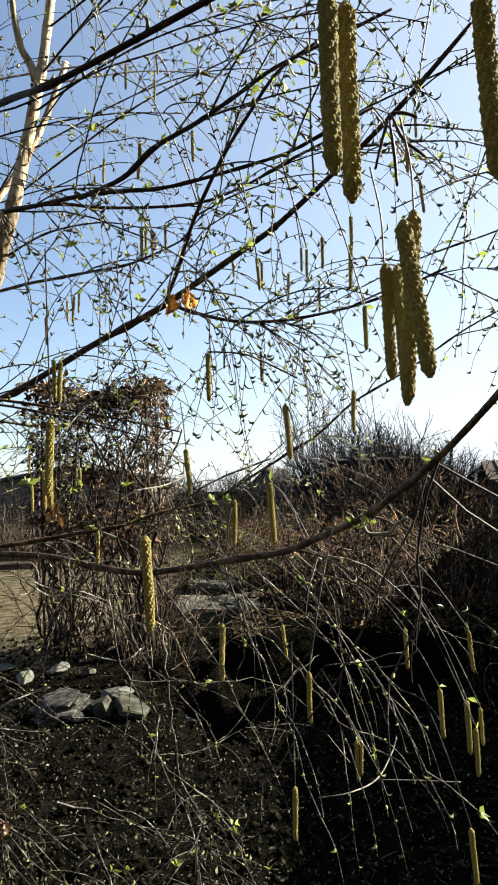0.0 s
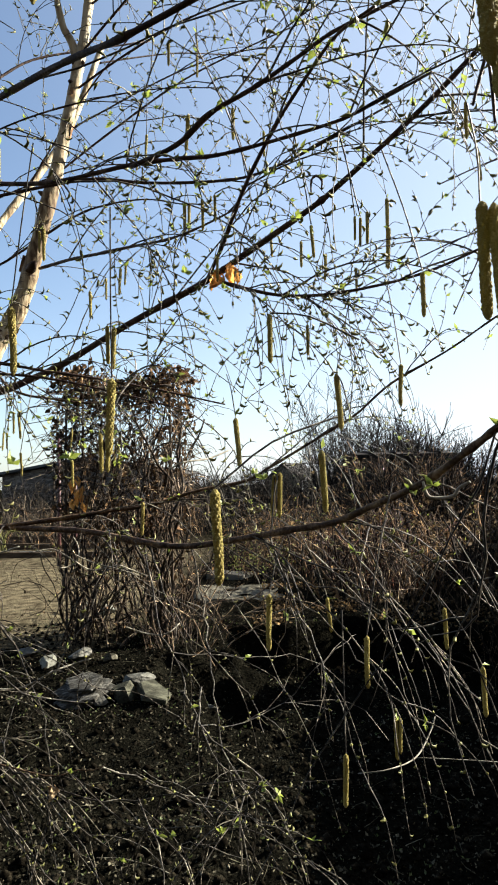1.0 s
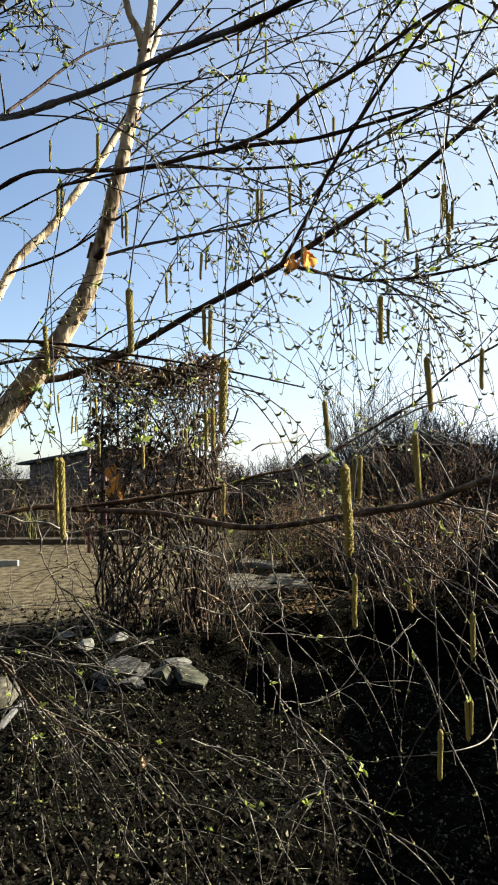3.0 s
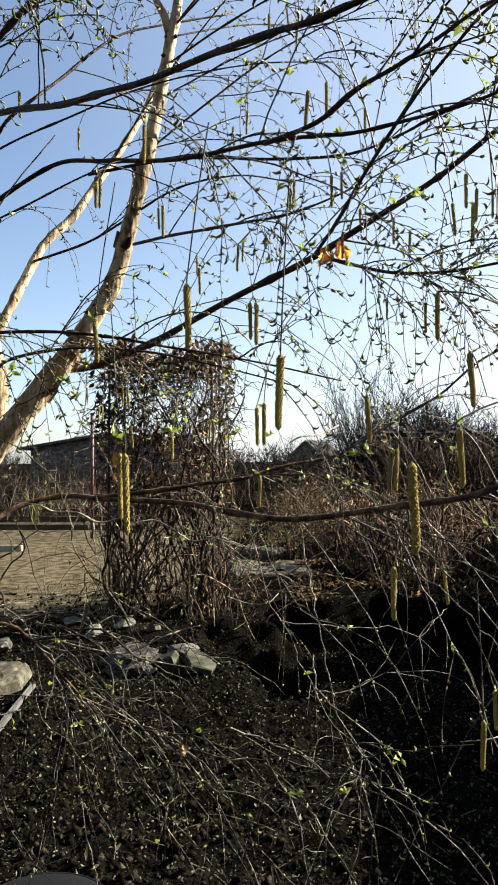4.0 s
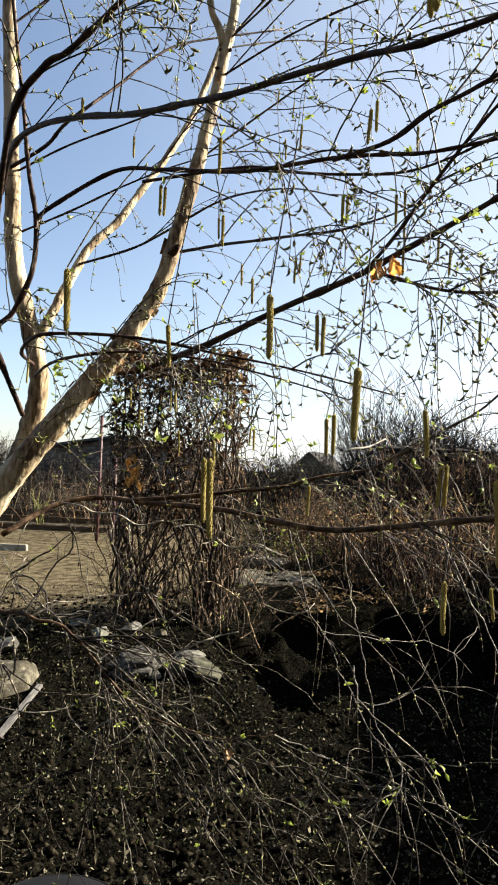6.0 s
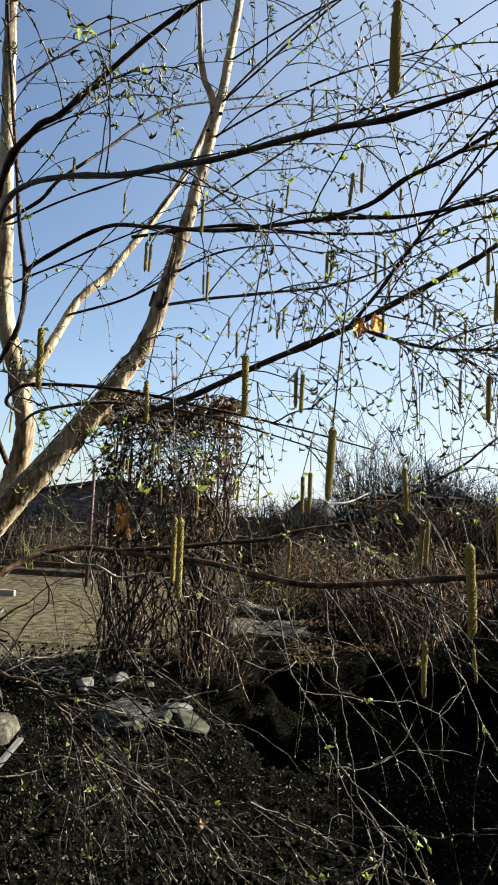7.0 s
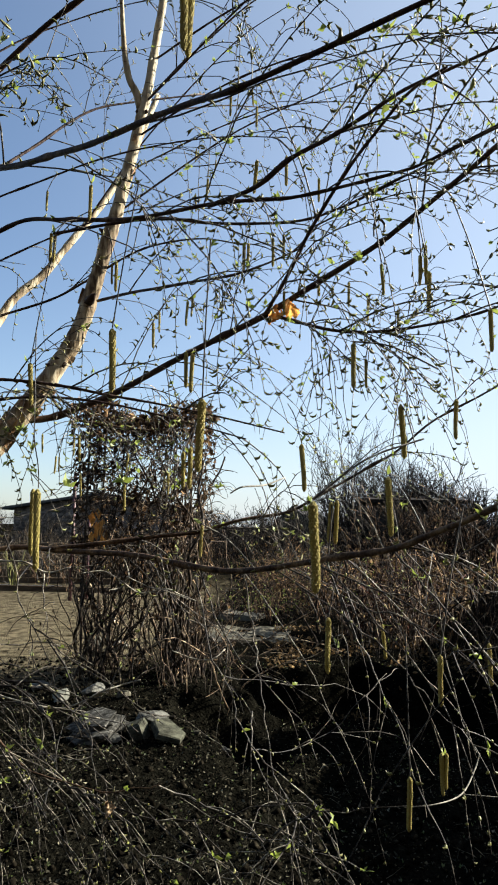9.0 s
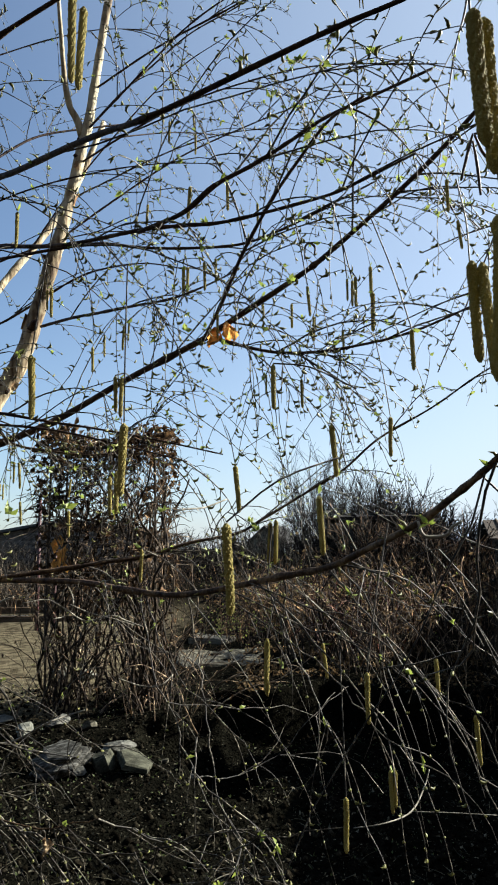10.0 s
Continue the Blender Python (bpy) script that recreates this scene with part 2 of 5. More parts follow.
# ---- building helpers ----
class Geo:
    """A mesh under construction: plain lists of places and faces."""

    def __init__(self):
        self.v, self.f = [], []

    def tube(self, pts, radii, sides=5, cap=True):
        pts = [Vector(p) for p in pts]
        n, base = len(pts), len(self.v)
        side = None
        for i, p in enumerate(pts):
            d = (pts[min(i + 1, n - 1)] - pts[max(i - 1, 0)])
            d = d.normalized() if d.length > 1e-9 else Vector((0, 0, 1))
            if side is None:
                side = d.cross(Vector((0.3, 1, 0.2)))
            side = (side - d * side.dot(d))
            side = side.normalized() if side.length > 1e-6 else d.orthogonal().normalized()
            other = d.cross(side)
            r = radii[i] if hasattr(radii, "__len__") else radii
            for k in range(sides):
                a = 2 * math.pi * k / sides
                q = p + (side * math.cos(a) + other * math.sin(a)) * r
                self.v.append((q.x, q.y, q.z))
        for i in range(n - 1):
            for k in range(sides):
                a, b = base + i * sides + k, base + i * sides + (k + 1) % sides
                self.f.append((a, b, b + sides, a + sides))
        if cap:
            self.f.append(tuple(base + k for k in reversed(range(sides))))
            self.f.append(tuple(base + (n - 1) * sides + k for k in range(sides)))

    def blade(self, base, along, width_dir, length, width, fold=0.25, curl=0.2):
        """A small folded leaf: two halves either side of a midrib."""
        up = along.cross(width_dir).normalized()
        b = len(self.v)
        mid = base + along * length * 0.45 - up * length * curl * 0.3
        tip = base + along * length - up * length * curl
        l, r = mid + width_dir * width / 2 + up * width * fold, mid - width_dir * width / 2 + up * width * fold
        for q in (base, l, tip, r, mid):
            self.v.append((q.x, q.y, q.z))
        self.f += [(b, b + 4, b + 1), (b + 1, b + 4, b + 2), (b, b + 3, b + 4), (b + 3, b + 2, b + 4)]

    def bud(self, base, d, out, length, r):
        """A pointed bud that starts along the twig and bends away from it."""
        p = [base, base + d * length * 0.22 + out * length * 0.20, base + d * length * 0.30 + out * length * 0.50, base + d * length * 0.10 + out * length * 0.88]
        self.tube(p, (r * 0.6, r, r * 0.7, r * 0.08), 4, False)

    def chip(self, rng, p, s):
        """A crumpled scrap: five uneven corners round a raised middle."""
        nrm, b = (rand_dir(rng) + Vector((0, 0, 0.9))).normalized(), len(self.v)
        u = nrm.orthogonal().normalized()
        w = nrm.cross(u)
        a0, st = rng.uniform(0, 6.28), rng.uniform(0.4, 1.0)
        q = p + nrm * s * rng.uniform(-0.2, 0.4)
        self.v.append((q.x, q.y, q.z))
        for k in range(5):
            a = a0 + (k + rng.uniform(-0.35, 0.35)) * 1.2566
            q = p + u * math.cos(a) * s * rng.uniform(0.5, 1.1) + w * math.sin(a) * s * st * rng.uniform(0.5, 1.1) + nrm * s * rng.uniform(-0.3, 0.3)
            self.v.append((q.x, q.y, max(q.z, p.z - 0.004)))
        self.f += [(b, b + 1 + k, b + 1 + (k + 1) % 5) for k in range(5)]

    def clod(self, rng, p, s):
        """A crumb of earth: an uneven eight-sided lump."""
        b = len(self.v)
        for d in ((1, 0, 0), (0, 1, 0), (-1, 0, 0), (0, -1, 0), (0, 0, 0.8), (0, 0, -0.8)):
            q = p + (Vector(d) + rand_dir(rng) * 0.35) * s * rng.uniform(0.7, 1.2)
            self.v.append((q.x, q.y, q.z))
        for k in range(4):
            self.f += [(b + k, b + (k + 1) % 4, b + 4), (b + (k + 1) % 4, b + k, b + 5)]

    def box(self, c, s, m=None):
        b = len(self.v)
        for dx in (-0.5, 0.5):
            for dy in (-0.5, 0.5):
                for dz in (-0.5, 0.5):
                    q = Vector((dx * s[0], dy * s[1], dz * s[2]))
                    q = (m @ q if m else q) + Vector(c)
                    self.v.append((q.x, q.y, q.z))
        self.f += [tuple(b + i for i in f) for f in ((0, 1, 3, 2), (4, 6, 7, 5), (0, 4, 5, 1), (2, 3, 7, 6), (0, 2, 6, 4), (1, 5, 7, 3))]

    def mesh(self, name, material, smooth=True):
        me = bpy.data.meshes.new(name)
        me.from_pydata(self.v, [], self.f)
        me.materials.append(material)
        me.polygons.foreach_set("use_smooth", [smooth] * len(me.polygons))
        me.update()
        return me


def part(name, geo, material, parent=None, label="", smooth=True, kind=""):
    ob = new(name, geo.mesh(name, material, smooth) if isinstance(geo, Geo) else geo)
    ob.parent = parent
    return tagged(ob, label, kind=kind)


def thing(name, place, label, category, group="", kind=""):
    ob = new(name)
    ob.empty_display_size = 0.05
    ob.location = place
    bpy.context.view_layer.update()
    return tagged(ob, label, category, group, kind)


def under(ob, parent):
    """Hang ob, built in world metres, under a thing that stands elsewhere."""
    ob.parent = parent
    m, p = Matrix(), parent
    while p:
        m = p.matrix_parent_inverse @ p.matrix_basis @ m
        p = p.parent
    ob.matrix_parent_inverse = m.inverted()
    return ob


def curve(pts, steps=5):
    """A smooth line through the points."""
    p = [Vector(q) for q in pts]
    p = [p[0] * 2 - p[1]] + p + [p[-1] * 2 - p[-2]]
    out = []
    for i in range(1, len(p) - 2):
        for s in range(steps):
            t = s / steps
            out.append(0.5 * (2 * p[i] + (p[i + 1] - p[i - 1]) * t + (2 * p[i - 1] - 5 * p[i] + 4 * p[i + 1] - p[i + 2]) * t * t + (3 * p[i] - p[i - 1] - 3 * p[i + 1] + p[i + 2]) * t ** 3))
    out.append(p[-2])
    return out


def taper(n, a, b):
    return [a + (b - a) * i / (n - 1) for i in range(n)]


def grow(rng, start, d, length, droop, wander, n):
    """A twig's line: it sets off along d, sags and wanders."""
    pts, p, d = [start.copy()], start.copy(), d.normalized()
    for i in range(n):
        d = (d + Vector((rng.uniform(-1, 1), rng.uniform(-1, 1), rng.uniform(-1, 1))) * wander + Vector((0, 0, -droop)) * (i + 1) / n).normalized()
        p = p + d * length / n
        pts.append(p.copy())
    return pts


def rand_dir(rng):
    v = Vector((rng.gauss(0, 1), rng.gauss(0, 1), rng.gauss(0, 1)))
    return v.normalized()


def dress(rng, line, buds, leaves, spacing, leafy, bud_len=(0.007, 0.018)):
    """Buds, and here and there a tuft of young leaves, along a twig."""
    for i in range(1, len(line)):
        a, b = line[i - 1], line[i]
        seg = (b - a).length
        for _ in range(max(1, round(seg / spacing)) if rng.random() < seg / spacing * 0.75 + 0.08 else 0):
            p = a.lerp(b, rng.random())
            d = (b - a).normalized()
            out = (rand_dir(rng) + Vector((0, 0, 0.35)))
            out = (out - d * out.dot(d)).normalized()
            if rng.random() < leafy:
                for _ in range(rng.randint(2, 4)):
                    al = (d * 0.6 + rand_dir(rng) * 0.8 + Vector((0, 0, 0.25))).normalized()
                    leaves.blade(p, al, al.cross(rand_dir(rng)).normalized(), rng.uniform(0.007, 0.015), rng.uniform(0.004, 0.008), 0.3, rng.uniform(0, 0.5))
            else:
                buds.bud(p, d, out, rng.uniform(*bud_len), rng.uniform(0.0012, 0.0026))


TRACK_CLEAR = 0.36      # nothing grows nearer than this ahead of the viewer's strip


def spray(rng, line, twigs, buds, leaves, count, length, droop, lead, lift, r=0.0016, fan=6, sub=(0.06, 0.2), from_t=0.1, leafy=0.06, to_t=1.0, own=None):
    """Side twigs along a limb, each with its own finer, hanging twigs."""
    n = len(line) - 1
    for _ in range(count):
        i = min(n - 1, int((from_t + (to_t - from_t) * rng.random()) * n))
        p = line[i].lerp(line[i + 1], rng.random())
        t = (line[i + 1] - line[i]).normalized()
        d = t * lead + rand_dir(rng) * 0.75 + Vector((0, 0, lift))
        L = rng.uniform(*length)
        tw = grow(rng, p, d, L, droop * 0.5, 0.12, 9)
        if min(q.y for q in tw) < TRACK_CLEAR:
            continue
        g = twigs
        if own is not None:
            g = Geo()
            own.append(g)
        g.tube(tw, taper(len(tw), r * rng.uniform(0.8, 1.2), 0.0006), 4, False)
        dress(rng, tw[2:], buds, leaves, 0.030, leafy)
        for _ in range(rng.randint(fan // 2, fan)):
            j = rng.randint(2, 8)
            q = tw[j]
            d2 = (tw[j] - tw[j - 1]).normalized() * 0.7 + rand_dir(rng) * 0.7
            fine = grow(rng, q, d2, rng.uniform(*sub), droop * 0.8, 0.17, 6)
            if min(w.y for w in fine) < TRACK_CLEAR:
                continue
            twigs.tube(fine, taper(7, 0.0009, 0.0005), 3, False)
            dress(rng, fine[1:], buds, leaves, 0.021, leafy)

# ---- the birch tree ----
tree = thing("birch_tree", (-1.24, 1.36, 0.0), "white-barked multi-stemmed birch with drooping twigs, catkins and opening buds", "tree")


def tree_part(name, geo, material, label="", parent=None, kind=""):
    ob = part(name, geo, material, None, label, kind=kind)
    return under(ob, parent or tree)


def stem(name, pts, r0, r1, material, label="", sides=10, steps=6, rough=0.06, seed=0, mid=None):
    rng = random.Random(seed)
    line = curve(pts, steps)
    g = Geo()
    radii = [r * (1 + rng.uniform(-rough, rough)) for r in (taper(len(line), r0, r1) if mid is None else [r1 + (r0 - r1) * (1 - i / (len(line) - 1)) ** mid for i in range(len(line))])]
    g.tube(line, radii, sides)
    if material is BARK:
        # uneven bark: swellings and ridges round the stem
        for i, c in enumerate(line):
            for k in range(sides):
                v = Vector(g.v[i * sides + k])
                d = v - c
                f = 1 + 0.16 * noise.noise(v * 26 + Vector((seed, 0, 0))) + 0.11 * noise.noise(v * 70)
                g.v[i * sides + k] = tuple(c + d * f)
    else:
        # swollen nodes where side twigs left a limb
        for i in range(4, len(line) - 3):
            if rng.random() < 0.16:
                swell = rng.uniform(0.12, 0.38)
                for k in range(sides):
                    v = Vector(g.v[i * sides + k])
                    g.v[i * sides + k] = tuple(line[i] + (v - line[i]) * (1 + swell))
    return line, tree_part(name, g, material, label)


T1 = [(-1.24, 1.36, -0.05), (-1.20, 1.35, 0.40), (-1.08, 1.335, 0.92), (-0.90, 1.32, 1.17), (-0.764, 1.325, 1.347), (-0.639, 1.346, 1.513), (-0.590, 1.354, 1.587), (-0.533, 1.364, 1.702), (-0.480, 1.377, 1.915), (-0.457, 1.383, 2.022), (-0.418, 1.393, 2.228), (-0.402, 1.397, 2.317), (-0.37, 1.41, 2.6), (-0.32, 1.42, 3.0)]
t1_line, t1_ob = stem("trunk", T1, 0.040, 0.0098, BARK, "cream birch trunk with dark bark scars", 20, 12, 0.05, 1, 1.55)
t3_line, t3_ob = stem("second_stem", [(-1.14, 1.345, 0.70), (-1.04, 1.38, 0.98), (-0.92, 1.42, 1.19), (-0.865, 1.419, 1.329), (-0.836, 1.408, 1.445), (-0.845, 1.397, 1.539), (-0.893, 1.375, 1.730), (-0.906, 1.365, 1.923), (-0.924, 1.360, 2.209), (-0.943, 1.355, 2.538), (-0.967, 1.350, 2.929)], 0.030, 0.013, BARK, "pale birch stem", 16, 10, 0.04, 2)
t2_line, t2_ob = stem("forked_stem", [(-0.848, 1.395, 1.545), (-0.815, 1.399, 1.610), (-0.787, 1.448, 1.720), (-0.756, 1.493, 1.819), (-0.704, 1.540, 1.899), (-0.661, 1.591, 2.002), (-0.607, 1.654, 2.129), (-0.548, 1.740, 2.315), (-0.48, 1.82, 2.6)], 0.0125, 0.0085, BARK, "thin pale birch stem", 12, 8, 0.05, 3)
t4_line, t4_ob = stem("forked_stem", [(-0.421, 1.397, 2.266), (-0.431, 1.390, 2.302), (-0.446, 1.380, 2.333), (-0.454, 1.370, 2.376), (-0.459, 1.360, 2.433), (-0.462, 1.340, 2.525), (-0.469, 1.320, 2.665)], 0.011, 0.004, BARK, "thin pale birch stem", 10, 6, 0.05, 4)
# dark scars where limbs left the trunk
rng = random.Random(5)
for i in range(9):
    k = rng.randint(39, len(t1_line) - 30)
    p = t1_line[k]
    r = 0.0098 + 0.0302 * (1 - k / len(t1_line)) ** 1.55
    a = rng.uniform(-2.6, -0.4)
    c = p + Vector((math.cos(a), math.sin(a), 0)) * r * 0.97
    scar = Geo()
    scar.tube([c + Vector((-0.006, 0, 0.002)) * rng.uniform(0.6, 1.8), c + Vector((math.cos(a), math.sin(a), 0)) * 0.002, c + Vector((0.006, 0, -0.001)) * rng.uniform(0.6, 1.8)], (0.001, rng.uniform(0.003, 0.006), 0.001), 6)
    under(part("bark_scar", scar, LIMB, None, "dark knot in the bark"), t1_ob)

knot = Geo()
knot.tube([(-0.512, 1.352, 1.757), (-0.500, 1.338, 1.762), (-0.492, 1.332, 1.766)], (0.012, 0.008, 0.003), 8)
under(part("bark_scar", knot, LIMB, None, "dark knot where a limb leaves the trunk"), t1_ob)
# curls of loose bark and stubs about the fork
curls = Geo()
for i in range(26):
    f = 0.325 + 0.10 * rng.random() if i < 20 else 0.45 + 0.35 * rng.random()
    k = int(len(t1_line) * f)
    span, a0, wide = rng.randint(1, 2), rng.uniform(-3.6, 0.2), rng.uniform(0.15, 0.42)
    lift, b0, steps = rng.uniform(0.0005, 0.0015), len(curls.v), 6
    for j in range(span + 1):
        p, ax = t1_line[k + j], (t1_line[k + j + 1] - t1_line[k + j]).normalized()
        r = 0.0098 + 0.0302 * (1 - (k + j) / len(t1_line)) ** 1.55
        u = (Vector((1, 0, 0)) - ax * ax.x).normalized()
        w = ax.cross(u)
        for e in range(steps + 1):
            a = a0 + (e / steps - 0.5) * 2 * wide * (1 - 0.5 * abs(j / span - 0.4)) + rng.uniform(-0.06, 0.06)
            up = lift + (0.006 * (e / steps) ** 4 if i % 3 else 0.004 * (j / span) ** 3)
            q = p + (u * math.cos(a) + w * math.sin(a)) * (r * 1.05 + up + rng.uniform(-0.0006, 0.0006))
            curls.v.append((q.x, q.y, q.z))
    n = steps + 1
    curls.f += [(b0 + j * n + e, b0 + j * n + e + 1, b0 + (j + 1) * n + e + 1, b0 + (j + 1) * n + e) for j in range(span) for e in range(steps)]
under(part("peeling_bark", curls, PEEL, None, "loose curls of brown bark", kind="stuff"), t1_ob)
for i, (f, a) in enumerate(((0.36, -0.3), (0.42, -2.9), (0.47, -0.3), (0.62, -2.8))):
    k = int(f * len(t1_line))
    p = t1_line[k]
    r = 0.0098 + 0.0302 * (1 - k / len(t1_line)) ** 1.55
    d = Vector((math.cos(a), math.sin(a), 0.5)).normalized()
    stub = Geo()
    stub.tube([p + d * r * 0.6, p + d * (r + 0.004), p + d * (r + 0.012)], (r * 0.5, r * 0.34, r * 0.15), 8)
    under(part("branch_stub", stub, LOW_LIMB, None, "brown collar of a lost branch"), t1_ob)

BOUGHS = {}


def limb(key, pts, r0, r1, seed, count=9, length=(0.18, 0.5), droop=0.35, lead=0.9, lift=0.15, leafy=0.07, fan=6, from_t=0.12, to_t=1.0, label=""):
    line, ob = stem("branch", pts, r0, r1, LOW_LIMB if key in ("b4", "b5", "pale") else LIMB, label, 8, 6, 0.07, seed)
    rng = random.Random(seed * 7 + 1)
    tw, bu, le, own = Geo(), Geo(), Geo(), []
    spray(rng, line, tw, bu, le, max(3, round(count * (0.95 if key in ("b1", "b6", "b5", "b9", "b9b") else 0.2 if key == "b4" else 0.66))), length, droop, lead, lift, fan=fan, from_t=from_t, to_t=to_t, leafy=leafy, own=own)
    for g in own:
        under(part("side_twig", g, TWIG), ob)
    dress(rng, line[len(line) // 4:], bu, le, 0.05, leafy * 2)
    for nm, g, m, lb in (("twigs", tw, TWIG, "fine hanging twigs"), ("buds", bu, BUD, "opening buds"), ("young_leaves", le, LEAF, "bright green unfolding leaves")):
        if g.v:
            under(part(nm, g, m, None, lb, kind="stuff"), ob)
    BOUGHS[key] = (line, ob)
    return line, ob


limb("b1", [(-0.672, 1.345, 1.478), (-0.603, 1.380, 1.488), (-0.487, 1.345, 1.518), (-0.414, 1.309, 1.539), (-0.258, 1.229, 1.596), (-0.103, 1.150, 1.645), (-0.025, 1.108, 1.678), (0.093, 1.042, 1.729), (0.150, 1.007, 1.760), (0.284, 0.919, 1.846), (0.40, 0.86, 1.95)], 0.0085, 0.0034, 11, 16, label="long dark limb rising from the trunk")
limb("b2", [(-0.93, 1.36, 1.90), (-0.80, 1.15, 1.90), (-0.698, 1.040, 1.883), (-0.576, 0.936, 1.841), (-0.458, 0.839, 1.789), (-0.369, 0.763, 1.758), (-0.295, 0.700, 1.732), (-0.198, 0.616, 1.707), (-0.140, 0.566, 1.690), (-0.072, 0.507, 1.667), (0.077, 0.436, 1.681), (0.137, 0.416, 1.69), (0.191, 0.406, 1.706)], 0.0062, 0.0018, 12, 12, leafy=0.03)
limb("b3", [(-0.716, 1.090, 1.727), (-0.689, 1.090, 1.753), (-0.559, 1.066, 1.810), (-0.444, 0.996, 1.779), (-0.302, 0.920, 1.739), (-0.162, 0.854, 1.726), (-0.094, 0.829, 1.718), (-0.024, 0.808, 1.711), (0.107, 0.781, 1.727), (0.158, 0.776, 1.744), (0.241, 0.774, 1.784)], 0.0045, 0.0018, 13, 12)
limb("b3b", [(-0.162, 0.852, 1.722), (-0.088, 0.80, 1.722), (-0.040, 0.773, 1.746), (0.015, 0.770, 1.774), (0.068, 0.767, 1.806), (0.116, 0.765, 1.837), (0.175, 0.762, 1.862), (0.268, 0.759, 1.902)], 0.0036, 0.002, 14, 7, (0.12, 0.3), leafy=0.12)
limb("b3a", [(-0.55, 1.22, 1.86), (-0.338, 1.192, 1.874), (-0.217, 1.177, 1.855), (-0.118, 1.165, 1.845), (-0.022, 1.152, 1.843), (0.055, 1.140, 1.862), (0.129, 1.127, 1.892), (0.25, 1.12, 1.95)], 0.0036, 0.0018, 15, 9, (0.15, 0.4))
limb("b8", [(-0.095, 1.147, 1.648), (-0.053, 1.04, 1.675), (-0.010, 0.93, 1.715), (0.040, 0.85, 1.765), (0.082, 0.80, 1.80), (0.122, 0.76, 1.83), (0.168, 0.74, 1.85)], 0.0036, 0.0018, 16, 8, (0.12, 0.3), leafy=0.12)
limb("b6", [(-0.085, 1.140, 1.650), (-0.033, 1.08, 1.615), (0.032, 1.06, 1.592), (0.090, 1.04, 1.582), (0.160, 1.02, 1.582), (0.27, 1.0, 1.60), (0.38, 0.98, 1.64)], 0.0034, 0.0018, 17, 8, (0.12, 0.32))
limb("b9", [(-0.846, 1.398, 1.50), (-0.76, 1.15, 1.485), (-0.683, 1.030, 1.491), (-0.641, 1.027, 1.499), (-0.531, 1.021, 1.496), (-0.433, 1.015, 1.483), (-0.352, 1.010, 1.466), (-0.260, 1.005, 1.449), (-0.168, 1.000, 1.429), (-0.05, 1.0, 1.40)], 0.0042, 0.0012, 18, 8, (0.12, 0.35), droop=0.5)
limb("b9b", [(-0.846, 1.398, 1.47), (-0.70, 1.18, 1.475), (-0.55, 1.12, 1.485), (-0.40, 1.10, 1.472), (-0.26, 1.09, 1.44), (-0.12, 1.08, 1.40)], 0.0038, 0.0012, 28, 7, (0.12, 0.35), droop=0.5)
limb("b4", [(-0.885, 1.36, 1.10), (-0.80, 1.44, 1.165), (-0.70, 1.47, 1.188), (-0.561, 1.398, 1.185), (-0.370, 1.279, 1.184), (-0.238, 1.184, 1.170), (-0.125, 1.095, 1.168), (0.042, 0.940, 1.203), (0.107, 0.870, 1.218), (0.147, 0.790, 1.241), (0.191, 0.690, 1.269), (0.218, 0.630, 1.295), (0.242, 0.585, 1.320), (0.265, 0.550, 1.348), (0.287, 0.520, 1.377), (0.308, 0.500, 1.406)], 0.0070, 0.0027, 19, 12, (0.2, 0.45), droop=0.55, lift=-0.3, leafy=0.04, label="low sagging limb")
limb("b5", [(-0.62, 1.42, 1.186), (-0.455, 1.368, 1.205), (-0.347, 1.387, 1.220), (-0.257, 1.402, 1.231), (-0.156, 1.419, 1.260), (-0.052, 1.436, 1.279), (0.011, 1.446, 1.313), (0.116, 1.463, 1.374), (0.203, 1.477, 1.426), (0.290, 1.491, 1.499), (0.42, 1.48, 1.570), (0.56, 1.47, 1.66), (0.75, 1.46, 1.75)], 0.0048, 0.0018, 20, 10, (0.2, 0.45), leafy=0.1)
limb("b2c", [(-0.93, 1.36, 1.95), (-0.80, 1.30, 1.98), (-0.734, 1.258, 2.011), (-0.648, 1.334, 2.138), (-0.600, 1.379, 2.216), (-0.539, 1.428, 2.290), (-0.443, 1.498, 2.355), (-0.295, 1.604, 2.444)], 0.0045, 0.002, 21, 9, (0.2, 0.5))
limb("b11", [(-0.94, 1.36, 1.80), (-0.72, 0.98, 1.86), (-0.622, 0.886, 1.894), (-0.579, 0.871, 1.907), (-0.527, 0.849, 1.931), (-0.40, 0.82, 2.02), (-0.25, 0.80, 2.10)], 0.0065, 0.003, 22, 8, (0.15, 0.4))
limb("b10", [(-0.86, 1.38, 1.38), (-0.817, 1.150, 1.509), (-0.766, 1.120, 1.561), (-0.723, 1.100, 1.635), (-0.716, 1.090, 1.727), (-0.733, 1.085, 1.822), (-0.746, 1.080, 1.935), (-0.768, 1.080, 2.077), (-0.792, 1.080, 2.247), (-0.817, 1.080, 2.449)], 0.006, 0.003, 23, 6, (0.1, 0.25))
limb("b12", [(-0.494, 1.360, 1.760), (-0.388, 1.250, 1.737), (-0.306, 1.180, 1.721), (-0.221, 1.110, 1.706), (-0.145, 1.050, 1.693), (-0.078, 1.000, 1.694), (-0.016, 0.960, 1.705)], 0.0036, 0.0014, 25, 7, (0.12, 0.32), label="thin dark limb that leaves the trunk at a scar")
